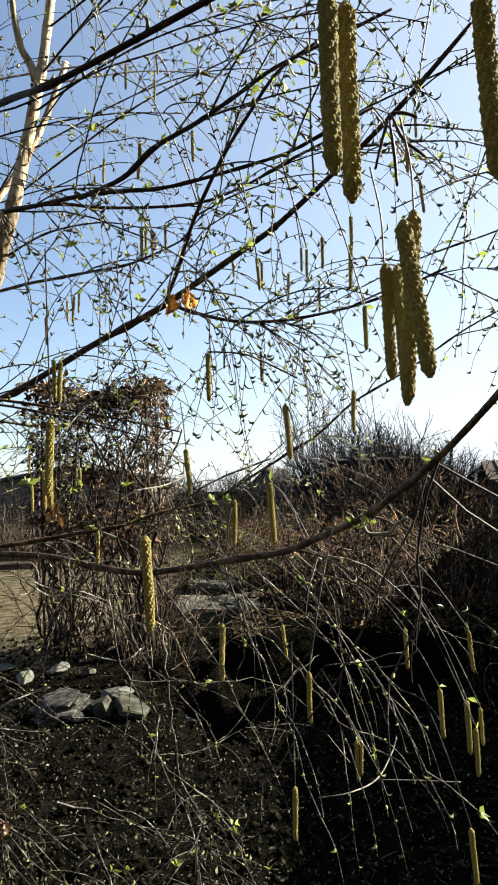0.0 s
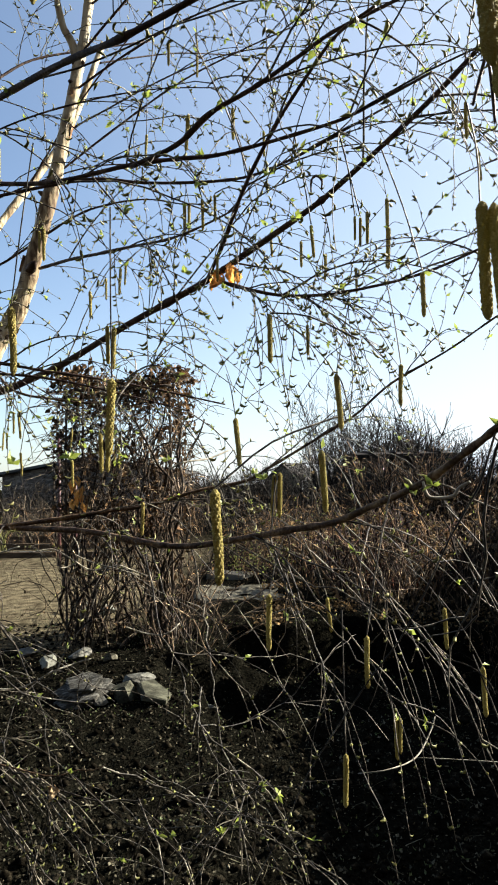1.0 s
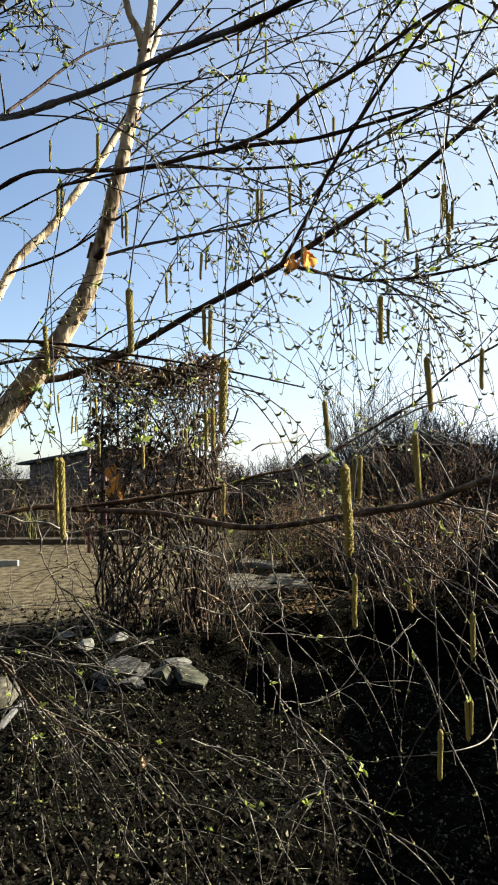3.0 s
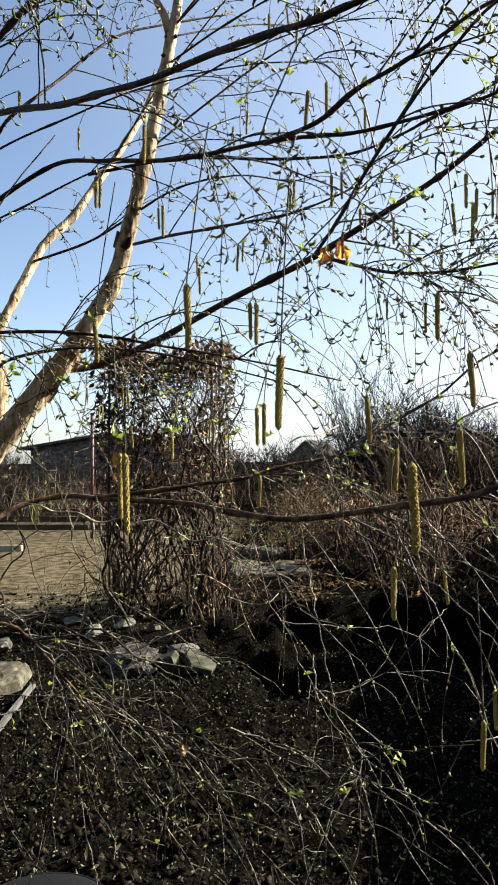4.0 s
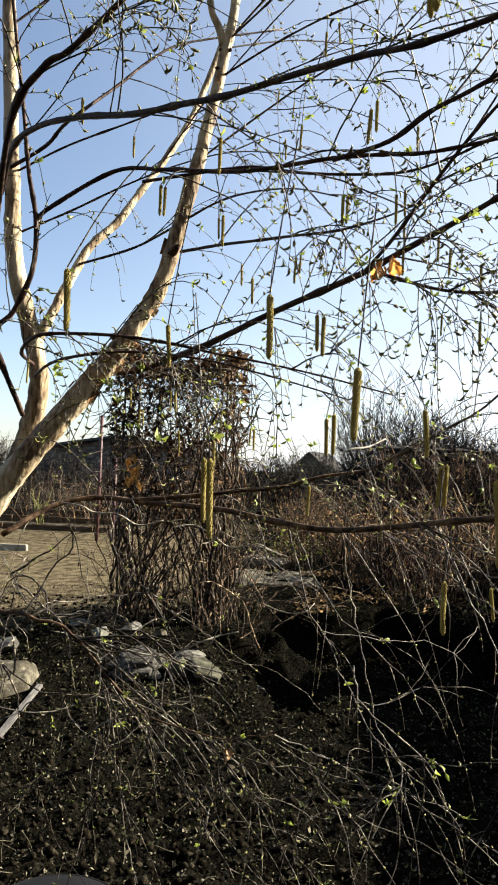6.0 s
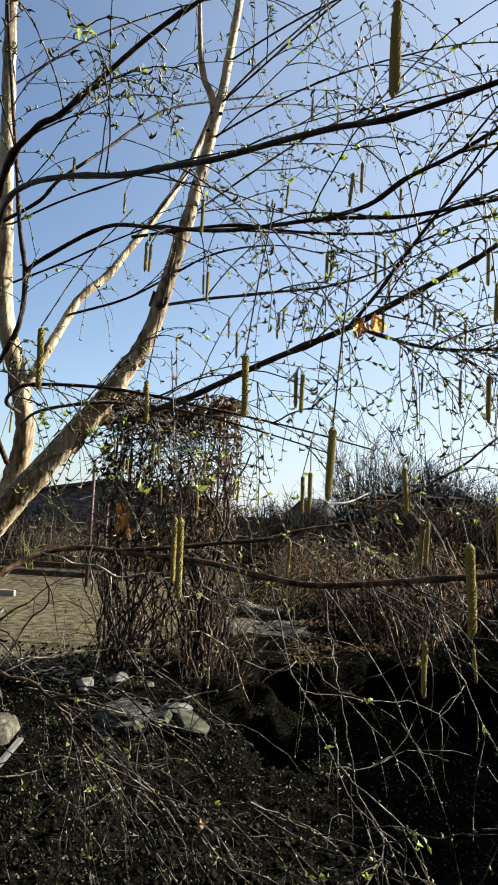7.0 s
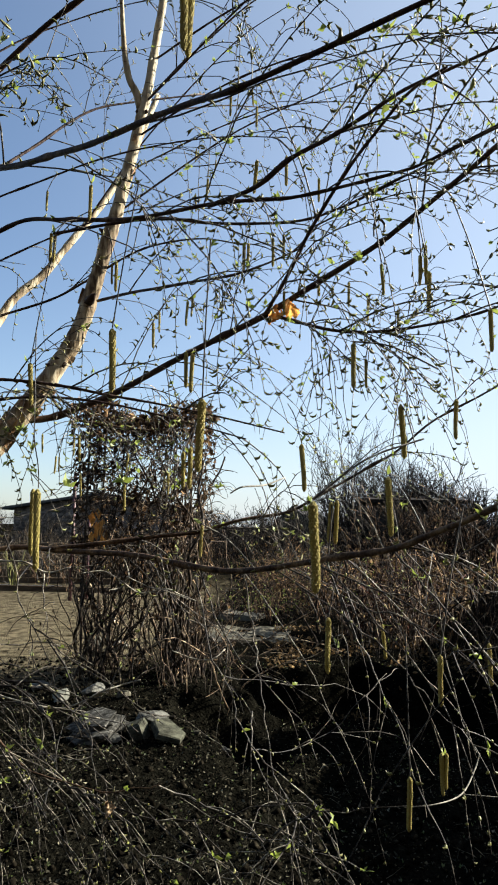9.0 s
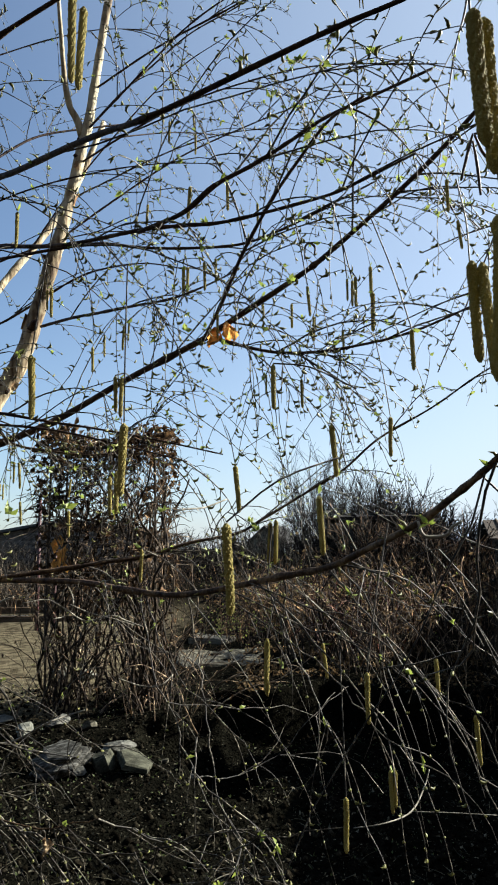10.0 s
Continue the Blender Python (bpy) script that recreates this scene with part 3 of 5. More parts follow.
limb("b13", [(-0.772, 1.460, 1.762), (-0.629, 1.420, 1.787), (-0.538, 1.390, 1.818), (-0.425, 1.360, 1.869), (-0.343, 1.330, 1.882), (-0.240, 1.300, 1.878), (-0.143, 1.270, 1.847)], 0.0034, 0.0013, 26, 6, (0.12, 0.3))
limb("pale", [(-0.606, 1.352, 1.557), (-0.56, 1.345, 1.496), (-0.508, 1.32, 1.472), (-0.460, 1.30, 1.462), (-0.375, 1.282, 1.447), (-0.30, 1.27, 1.445)], 0.0034, 0.0016, 24, 4, (0.1, 0.2), label="bare pale side twig")
# fine twigs that hang in the open sky below the middle limbs
for key, count, seed in (("b6", 13, 71), ("b1", 4, 72), ("b9", 6, 73)):
    rng = random.Random(seed)
    line, ob = BOUGHS[key]
    tw, bu, le, own = Geo(), Geo(), Geo(), []
    spray(rng, line, tw, bu, le, count, (0.12, 0.28), 0.45, 0.7, -0.55, r=0.0010, fan=4, from_t=0.2 if key != "b1" else 0.4, leafy=0.08, own=own)
    for g in own:
        under(part("side_twig", g, TWIG), ob)
    for nm, g, m, lb in (("twigs", tw, TWIG, "fine hanging twigs"), ("buds", bu, BUD, "opening buds"), ("young_leaves", le, LEAF, "bright green unfolding leaves")):
        if g.v:
            under(part(nm, g, m, None, lb, kind="stuff"), ob)
# finer limbs behind, from the trunk and the stems, that fill the crown
rng = random.Random(77)
for i in range(9):
    src = (t1_line, t2_line, t1_line)[i % 3]
    k = rng.randint(int(len(src) * 0.62), len(src) - 2)
    p = src[k]
    d = Vector((rng.uniform(0.35, 1.0), rng.uniform(-0.35, 0.5), rng.uniform(0.05, 0.6))).normalized()
    pts = grow(rng, p, d, rng.uniform(0.7, 1.25), 0.16, 0.07, 6)
    limb("c%d" % i, pts, 0.0026, 0.0010, 40 + i, 8, (0.15, 0.42), droop=0.5, fan=5)
for i in range(5):
    p = t3_line[rng.randint(len(t3_line) // 2, len(t3_line) - 2)]
    d = Vector((rng.uniform(0.2, 0.8), rng.uniform(-0.4, 0.4), rng.uniform(0.2, 0.7)))
    limb("d%d" % i, grow(rng, p, d, rng.uniform(0.5, 0.9), 0.2, 0.08, 6), 0.0028, 0.0010, 60 + i, 7, (0.15, 0.4), droop=0.55, fan=5)
# a limb that arches overhead from the trunk, and the finer limbs that hang from it to the right
over, _ = limb("over", [t1_line[-6], (-0.15, 1.44, 2.86), (0.20, 1.46, 2.88), (0.55, 1.45, 2.78), (0.85, 1.42, 2.55), (1.05, 1.4, 2.2), (1.1, 1.4, 1.8)], 0.008, 0.004, 79, 4, (0.3, 0.6), droop=0.6)
for i, (k, d) in enumerate([(0.55, (-0.35, -0.3, -0.8)), (0.7, (-0.5, -0.2, -0.6)), (0.97, (-0.9, 0.05, 0.0)), (0.80, (-0.6, -0.35, -0.45)), (0.92, (-0.8, -0.3, -0.1))]):
    limb("e%d" % i, grow(rng, over[int(k * (len(over) - 1))], Vector(d), rng.uniform(0.8, 1.15), 0.10, 0.07, 7), 0.0030, 0.0011, 80 + i, 6, (0.15, 0.45), droop=0.4, fan=4)

# long drooping twigs of the low limbs
DROOP = [
    [(-0.70, 0.98, 1.02), (-0.626, 0.947, 1.019), (-0.565, 0.939, 1.006), (-0.524, 0.930, 0.976), (-0.475, 0.922, 0.928), (-0.412, 0.915, 0.887), (-0.302, 0.897, 0.869), (-0.216, 0.891, 0.886)],
    [(-0.526, 0.932, 0.976), (-0.485, 0.939, 0.892), (-0.486, 0.916, 0.817), (-0.489, 0.892, 0.751), (-0.516, 0.867, 0.648)],
    [(-0.520, 0.932, 0.970), (-0.485, 0.940, 0.883), (-0.465, 0.919, 0.796), (-0.437, 0.899, 0.710), (-0.413, 0.877, 0.660)],
    [(-0.490, 0.926, 0.940), (-0.457, 0.955, 0.879), (-0.425, 0.947, 0.845), (-0.407, 0.937, 0.781), (-0.396, 0.927, 0.739)],
    [(-0.445, 0.918, 0.905), (-0.408, 0.902, 0.880), (-0.366, 0.888, 0.826), (-0.299, 0.876, 0.749), (-0.230, 0.865, 0.689)],
    [(-0.480, 0.923, 0.930), (-0.438, 0.916, 0.882), (-0.346, 0.904, 0.775), (-0.285, 0.889, 0.690)],
    [(-0.302, 0.898, 0.868), (-0.299, 0.914, 0.834), (-0.307, 0.899, 0.792), (-0.331, 0.885, 0.690)],
    [(-0.345, 0.905, 0.875), (-0.295, 0.905, 0.830), (-0.230, 0.903, 0.777), (-0.194, 0.897, 0.748)],
    [(-0.360, 0.903, 0.877), (-0.309, 0.891, 0.863), (-0.216, 0.889, 0.840), (-0.137, 0.885, 0.850), (-0.043, 0.882, 0.873), (0.016, 0.876, 0.866), (0.120, 0.875, 0.878)],
    [(-0.222, 0.895, 0.882), (-0.138, 0.940, 0.833), (-0.047, 0.940, 0.808), (-0.002, 0.935, 0.786)],
    [(-0.137, 0.885, 0.850), (-0.187, 0.923, 0.716), (-0.126, 0.906, 0.650)],
    [(-0.124, 1.098, 1.165), (-0.106, 1.107, 1.070), (-0.093, 1.068, 0.998), (-0.080, 1.029, 0.940), (-0.061, 0.991, 0.870), (-0.026, 0.954, 0.823), (-0.028, 0.913, 0.780)],
    [(-0.209, 1.160, 1.166), (-0.164, 1.093, 1.072), (-0.099, 1.051, 1.002), (-0.026, 1.009, 0.947), (0.002, 0.963, 0.902)],
    [(-0.222, 1.172, 1.168), (-0.183, 1.095, 1.042), (-0.140, 1.054, 0.972), (-0.116, 1.010, 0.931), (-0.065, 0.971, 0.857), (0.004, 0.932, 0.805), (0.071, 0.893, 0.750)],
    [(-0.100, 1.030, 0.95), (-0.087, 0.954, 0.908), (-0.018, 0.945, 0.860), (0.020, 0.933, 0.810), (0.044, 0.920, 0.763)],
    [(0.017, 0.960, 1.196), (0.043, 0.924, 1.122), (0.079, 0.891, 1.050), (0.104, 0.857, 0.996), (0.131, 0.825, 0.911)],
    [(-0.072, 1.045, 1.178), (0.026, 0.959, 1.121), (0.101, 0.918, 1.069), (0.146, 0.874, 1.023), (0.20, 0.84, 0.97)],
    [(-0.053, 1.030, 1.183), (0.062, 0.912, 1.136), (0.127, 0.869, 1.120), (0.191, 0.826, 1.080), (0.27, 0.78, 1.01)],
    [(-0.012, 0.988, 1.193), (0.093, 0.865, 1.156), (0.176, 0.824, 1.117), (0.241, 0.782, 1.056)],
    [(-0.002, 0.980, 1.195), (0.085, 0.865, 1.117), (0.154, 0.824, 1.029), (0.192, 0.780, 0.932)],
    [(0.107, 0.870, 1.215), (0.150, 0.793, 1.158), (0.210, 0.726, 1.076), (0.26, 0.70, 0.97)],
    [(-0.85, 1.30, 1.06), (-0.674, 1.043, 1.020), (-0.579, 1.040, 0.993), (-0.477, 1.039, 0.976), (-0.368, 1.037, 0.959), (-0.322, 1.029, 0.991)],
    [(-0.85, 1.20, 0.93), (-0.650, 0.998, 0.892), (-0.537, 1.010, 0.879), (-0.423, 1.022, 0.873), (-0.366, 1.027, 0.875)],
    [(-0.627, 1.440, 1.188), (-0.563, 1.165, 1.116), (-0.487, 1.137, 1.035), (-0.354, 1.114, 0.959), (-0.257, 1.087, 0.908)],
    [(-0.028, 0.960, 0.825), (-0.041, 0.911, 0.805), (-0.074, 0.908, 0.770), (-0.094, 0.906, 0.778)],
    [(-0.116, 1.420, 1.262), (-0.062, 1.172, 1.310), (-0.037, 1.149, 1.322)],
    [(-0.600, 1.420, 1.190), (-0.528, 1.230, 1.172), (-0.453, 1.212, 1.162)],
]
b4_ob = BOUGHS["b4"][1]
LOW_BUD = (0.004, 0.010)
bu, le, extra = Geo(), Geo(), Geo()
rng = random.Random(31)
for k, pts in enumerate(DROOP):
    line = curve(pts, 4)
    line = [q + rand_dir(rng) * 0.0035 if 0 < i < len(line) - 1 else q for i, q in enumerate(line)]
    g = Geo()
    g.tube(line, taper(len(line), 0.0040 if k == 0 else 0.0015, 0.0007), 5, False)
    tree_part("long_twig", g, LOW_LIMB if k == 0 else TWIG, "long drooping twig")
    dress(rng, line[1:], bu, le, 0.05, 0.05, LOW_BUD)
    for _ in range(4):
        j = rng.randint(2, len(line) - 1)
        d = (line[j] - line[j - 1]).normalized() * 0.9 + rand_dir(rng) * 0.55
        fine = grow(rng, line[j], d, rng.uniform(0.05, 0.18), 0.45, 0.13, 6)
        if min(q.y for q in fine) > TRACK_CLEAR:
            extra.tube(fine, taper(7, 0.0011, 0.0005), 3, False)
            dress(rng, fine[1:], bu, le, 0.045, 0.04, LOW_BUD)
# the fan of stiff brown twigs that springs from the drooping bough
fan_line = curve(DROOP[0], 5)
pool = [q for k in (0, 4, 8, 11, 13, 21, 22, 23) for q in curve(DROOP[k], 5)[2:]] + BOUGHS["b4"][0][4:-8] + BOUGHS["b5"][0][2:-20]
for k in range(4):
    p = fan_line[rng.randint(4, len(fan_line) - 8)]
    d = Vector((rng.uniform(0.1, 1.0), rng.uniform(-0.15, 0.15), rng.uniform(-1.0, -0.15)))
    tw = grow(rng, p, d, rng.uniform(0.18, 0.45), 0.22, 0.17, 9)
    extra.tube(tw, taper(10, 0.0014, 0.0006), 4, False)
    dress(rng, tw[2:], bu, le, 0.07, 0.02, LOW_BUD)
for k in range(3):
    p = rng.choice(pool[:40])
    tw = grow(rng, p, Vector((1.0, rng.uniform(-0.1, 0.1), rng.uniform(-0.8, 0.1))), rng.uniform(0.2, 0.45), 0.3, 0.18, 9)
    extra.tube(tw, taper(10, 0.0012, 0.0005), 4, False)
    dress(rng, tw[2:], bu, le, 0.07, 0.03, LOW_BUD)
# more hanging twigs below the low limbs, mostly to the right of the slab
for _ in range(13):
    ln = rng.choice((BOUGHS["b4"][0], BOUGHS["b4"][0], BOUGHS["b5"][0]))
    p = ln[rng.randint(len(ln) // 3, len(ln) - 1)]
    d = Vector((rng.uniform(-0.25, 1.1), rng.uniform(-0.35, 0.3), rng.uniform(-1.0, 0.0)))
    tw = grow(rng, p, d, rng.uniform(0.25, 0.6), 0.18, 0.16, 10)
    if min(q.y for q in tw) < TRACK_CLEAR + 0.1:
        continue
    extra.tube(tw, taper(11, 0.0011, 0.0005), 4, False)
    dress(rng, tw[2:], bu, le, 0.06, 0.02, LOW_BUD)
for _ in range(18):
    p = rng.choice(pool)
    d = Vector((rng.uniform(-0.5, 1.0), rng.uniform(-0.3, 0.2), rng.uniform(-0.8, 0.0)))
    tw = grow(rng, p, d, rng.uniform(0.18, 0.36), 0.22, 0.22, 9)
    if min(q.y for q in tw) > TRACK_CLEAR + 0.1:
        extra.tube(tw, taper(10, 0.0011, 0.0005), 4, False)
        dress(rng, tw[1:], bu, le, 0.06, 0.02, LOW_BUD)
# crooked, forking twigs low about the foot of the limbs
for _ in range(24):
    p = rng.choice(pool)
    d = Vector((rng.uniform(-0.8, 1.0), rng.uniform(-0.2, 0.8), rng.uniform(-0.8, 0.05)))
    tw = grow(rng, p, d, rng.uniform(0.20, 0.38), 0.22, 0.30, 11)
    extra.tube(tw, taper(12, rng.uniform(0.0010, 0.0018), 0.0006), 4, False)
    dress(rng, tw[1:], bu, le, 0.07, 0.05, LOW_BUD)
    for _ in range(3):
        j = rng.randint(2, 10)
        fine = grow(rng, tw[j], (tw[j] - tw[j - 1]).normalized() + rand_dir(rng) * 0.9, rng.uniform(0.08, 0.25), 0.1, 0.3, 6)
        extra.tube(fine, taper(7, 0.0012, 0.0006), 3, False)
# crooked twigs that curl down before the path, off the low bough by the trunk
for _ in range(20):
    src = curve(DROOP[rng.choice((0, 0, 21, 22, 23))], 5)
    p = src[rng.randint(1, len(src) // 2)]
    tw = grow(rng, p, Vector((rng.uniform(-0.4, 0.9), rng.uniform(-0.15, 0.4), rng.uniform(-0.6, 0.5))), rng.uniform(0.15, 0.36), 0.18, 0.42, 11)
    extra.tube(tw, taper(12, rng.uniform(0.0014, 0.0026), 0.0007), 5, False)
    dress(rng, tw[2:], bu, le, 0.05, 0.10, LOW_BUD)
    for _ in range(3):
        j = rng.randint(2, 9)
        fine = grow(rng, tw[j], rand_dir(rng) + Vector((0, 0, -0.3)), rng.uniform(0.05, 0.14), 0.2, 0.35, 6)
        extra.tube(fine, taper(7, 0.0010, 0.0005), 3, False)
for nm, g, m, lb in (("twigs", extra, TWIG, "fine hanging twigs"), ("buds", bu, BUD, "opening buds"), ("young_leaves", le, LEAF, "bright green unfolding leaves")):
    under(part(nm, g, m, None, lb, kind="stuff"), b4_ob)


# ---- catkins ----
def catkin_mesh(bend, seed, rows=27, around=7):
    """A hanging catkin 1 long: a bent, tapering spike covered with offset rows of scales."""
    rng = random.Random(seed)
    g = Geo()
    rings, sides = rows * 4, around * 4
    size = [[rng.uniform(0.75, 1.25) for _ in range(around)] for _ in range(rows + 2)]
    for i in range(rings + 1):
        s = i / rings
        prof = min(1.0, s * 14 + 0.3) * (1.0 - 0.12 * s if s < 0.92 else max(0.3, (1 - 0.12 * s) * (1 - ((s - 0.92) / 0.09) ** 2)))
        cx, cy = bend * math.sin(s * 2.4) * s, bend * 0.5 * (s * s)
        for k in range(sides):
            a = 2 * math.pi * (k + 0.5 * (i % 2)) / sides
            best = 0.0
            for row in (i // 4 - 1, i // 4, i // 4 + 1):
                off = 0.5 * (row % 2) + 0.13 * row
                u = a / (2 * math.pi) * around - off
                du, dv = u - round(u), i / 4 - row - 0.6
                lift = max(0.0, 1 - (du / 0.52) ** 2 - (dv / 0.75) ** 2) * size[row % (rows + 2)][round(u) % around]
                best = max(best, lift)
            r = 0.047 * prof * (1 + 0.46 * best + rng.uniform(-0.03, 0.03))
            g.v.append((cx + math.cos(a) * r, cy + math.sin(a) * r, -s))
    for i in range(rings):
        for k in range(sides):
            a, b = i * sides + k, i * sides + (k + 1) % sides
            g.f.append((a, a + sides, b + sides, b))
    g.f.append(tuple(range(sides)))
    g.f.append(tuple(rings * sides + k for k in reversed(range(sides))))
    return g.mesh("catkin", CATKIN, False)


CATKINS = [catkin_mesh(b, i) for i, b in enumerate((0.02, 0.045, -0.04, 0.06, -0.015))]


def nearest_limb(p):
    return min(BOUGHS.values(), key=lambda lo: min((q - p).length for q in lo[0]))


def catkin(top, length, seed, lean=(0, 0), fat=1.0):
    """One catkin hanging from top, on a short stalk."""
    rng = random.Random(seed)
    top = Vector(top)
    line, owner = nearest_limb(top)
    ob = new("catkin", rng.choice(CATKINS))
    ob.matrix_basis = Matrix.Translation(top) @ Euler((radians(lean[1] + rng.uniform(-2.5, 2.5)), radians(-lean[0] + rng.uniform(-2.5, 2.5)), rng.uniform(0, 6.28))).to_matrix().to_4x4() @ Matrix.Diagonal((length * fat, length * fat, length, 1))
    return under(ob, owner)


stalks = Geo()


def bunch(top, lengths, seed, lean=(0, 0), fat=0.86, spread=0.0060, stalk=0.05):
    rng = random.Random(seed)
    top = Vector(top)
    for i, L in enumerate(lengths):
        off = Vector(((i - (len(lengths) - 1) / 2) * spread * 1.5, rng.uniform(-1, 1) * spread * 0.6, rng.uniform(-0.004, 0.004)))
        catkin(top + off, L, seed * 10 + i, lean, fat)
        if not stalk:
            continue
        line = nearest_limb(top)[0]
        q = min(line, key=lambda w: (w - top).length)
        far = (q - top)
        end = top + Vector((0, 0, stalk)) + far * min(0.8, 0.12 / max(far.length, 0.01)) if far.length > 0.15 else q
        stalks.tube(curve([end, top.lerp(end, 0.45) + Vector((0, 0, 0.01)), top + off + Vector((0, 0, 0.001))], 3), 0.0009, 4, False)
        if rng.random() < 0.5:
            leaves_near.blade(top, (rand_dir(rng) + Vector((0, 0, 0.5))).normalized(), rand_dir(rng), 0.015, 0.008)


leaves_near = Geo()
for i, (x, y, z, ln) in enumerate([(-0.100, 0.988, 1.873, [0.060]), (-0.059, 1.388, 2.124, [0.075]), (0.014, 1.253, 1.983, [0.052]), (-0.132, 1.162, 1.806, [0.062, 0.055]), (0.201, 1.131, 1.757, [0.06]),
                                   (0.087, 1.397, 1.812, [0.06]), (0.018, 1.468, 1.858, [0.06]), (0.227, 1.594, 1.807, [0.065]), (0.153, 1.603, 1.848, [0.07]), (-0.228, 0.611, 1.459, [0.070]),
                                   (-0.131, 0.629, 1.386, [0.081]), (-0.012, 0.515, 1.272, [0.080]), (0.034, 0.634, 1.446, [0.051]), (-0.173, 0.784, 1.476, [0.050, 0.055]),
                                   (0.116, 0.848, 1.421, [0.076]), (-0.022, 0.854, 1.366, [0.068]), (0.227, 0.991, 1.454, [0.067]), (0.091, 0.803, 1.316, [0.078]), (0.030, 0.984, 1.289, [0.065, 0.070])]):
    bunch((x, y, z), ln, 100 + i)
for i, (x, y, z, ln) in enumerate([(-0.183, 0.991, 1.251, [0.053]), (-0.158, 0.697, 1.338, [0.045, 0.050]), (-0.361, 0.707, 1.445, [0.054]), (-0.406, 0.488, 1.446, [0.058]), (-0.630, 1.076, 1.956, [0.052]),
                                   (-0.431, 0.929, 1.722, [0.052, 0.048]), (0.017, 0.897, 1.118, [0.077]), (0.126, 0.666, 1.116, [0.053]), (0.334, 1.242, 1.030, [0.078]), (0.354, 1.075, 0.971, [0.080]),
                                   (0.228, 1.154, 0.854, [0.070, 0.060]), (0.108, 0.769, 0.949, [0.062]), (0.101, 0.961, 1.102, [0.052]), (0.310, 0.750, 1.056, [0.062]), (0.317, 0.750, 1.020, [0.055]),
                                   (0.306, 0.750, 0.911, [0.062]), (0.330, 0.800, 1.118, [0.050]), (0.333, 0.780, 1.037, [0.045]), (-0.30, 1.10, 1.62, [0.05]), (0.351, 1.851, 2.096, [0.105]), (0.317, 1.632, 1.925, [0.11]), (0.214, 0.746, 1.520, [0.055]), (0.594, 2.010, 2.494, [0.09])]):
    bunch((x, y, z), ln, 140 + i)
# the nearest bunches, on twigs that hang down before the crown
bunch((0.1232, 0.1972, 1.4834), [0.0707], 201, (2.6, 0), 0.80, stalk=0)
bunch((0.1305, 0.1995, 1.4826), [0.0764], 202, (1.8, 0), 0.78, stalk=0)
bunch((0.1781, 0.1997, 1.4773), [0.0702], 203, (5.2, 0), 0.86, stalk=0)
bunch((0.1718, 0.3157, 1.4501), [0.0880], 204, (3.8, 0), 0.86, stalk=0)
bunch((0.1832, 0.3376, 1.4596), [0.1120], 205, (5.3, 0), 0.64, stalk=0)
bunch((0.1705, 0.3684, 1.4420), [0.0720], 206, (1.1, 0), 0.82, stalk=0)
bunch((0.1776, 0.3650, 1.4376), [0.0861], 207, (3.3, 0), 0.70, stalk=0)
bunch((-0.2755, 0.544, 1.278), [0.078], 211, (0, 0), 0.66, stalk=0)
bunch((-0.2825, 0.552, 1.279), [0.064], 210, (0, 0), 0.66, stalk=0)
bunch((-0.1055, 0.345, 1.641), [0.070], 208, (0, 0), 0.66, stalk=0)
bunch((-0.104, 0.366, 1.659), [0.073], 209, (0, 0), 0.66, stalk=0)
for pts in ([(0.1194, 0.1946, 1.5183), (0.1226, 0.1959, 1.5008), (0.1232, 0.1972, 1.4834)],
            [(-0.276, 0.548, 1.281), (-0.279, 0.552, 1.302), (-0.288, 0.56, 1.333), (-0.294, 0.57, 1.38), (-0.3, 0.58, 1.422), (-0.305, 0.59, 1.454)],
            [(0.1743, 0.1971, 1.5123), (0.1775, 0.1984, 1.4948), (0.1781, 0.1997, 1.4773)],
            [(0.1773, 0.3334, 1.5146), (0.1823, 0.3356, 1.4870), (0.1832, 0.3376, 1.4596)],
            [(0.1640, 0.3640, 1.5014), (0.1695, 0.3663, 1.4716), (0.1705, 0.3684, 1.4420)]):
    near = Geo()
    near.tube(curve(pts, 4), 0.0006, 5, False)
    tree_part("hanging_twig", near, TWIG, "thin twig that carries the nearest catkins")
# small unripe catkins, high in the crown
rng = random.Random(9)
keys = [k for k in BOUGHS if k not in ("b4", "b10")]
for i in range(40):
    line = BOUGHS[rng.choice(keys)][0]
    p = line[rng.randint(len(line) // 3, len(line) - 1)] + Vector((rng.uniform(-0.1, 0.2), rng.uniform(-0.08, 0.12), rng.uniform(-0.16, -0.03)))
    if p.y > 0.6:
        bunch(p, [rng.uniform(0.032, 0.055) for _ in range(rng.choice((1, 1, 2)))], 300 + i, (0, 0), 0.8, 0.005, 0.03)
tree_part("catkin_stalks", stalks, TWIG, "thin catkin stalks", kind="stuff")
tree_part("young_leaves", leaves_near, LEAF, "bright green unfolding leaves", kind="stuff")


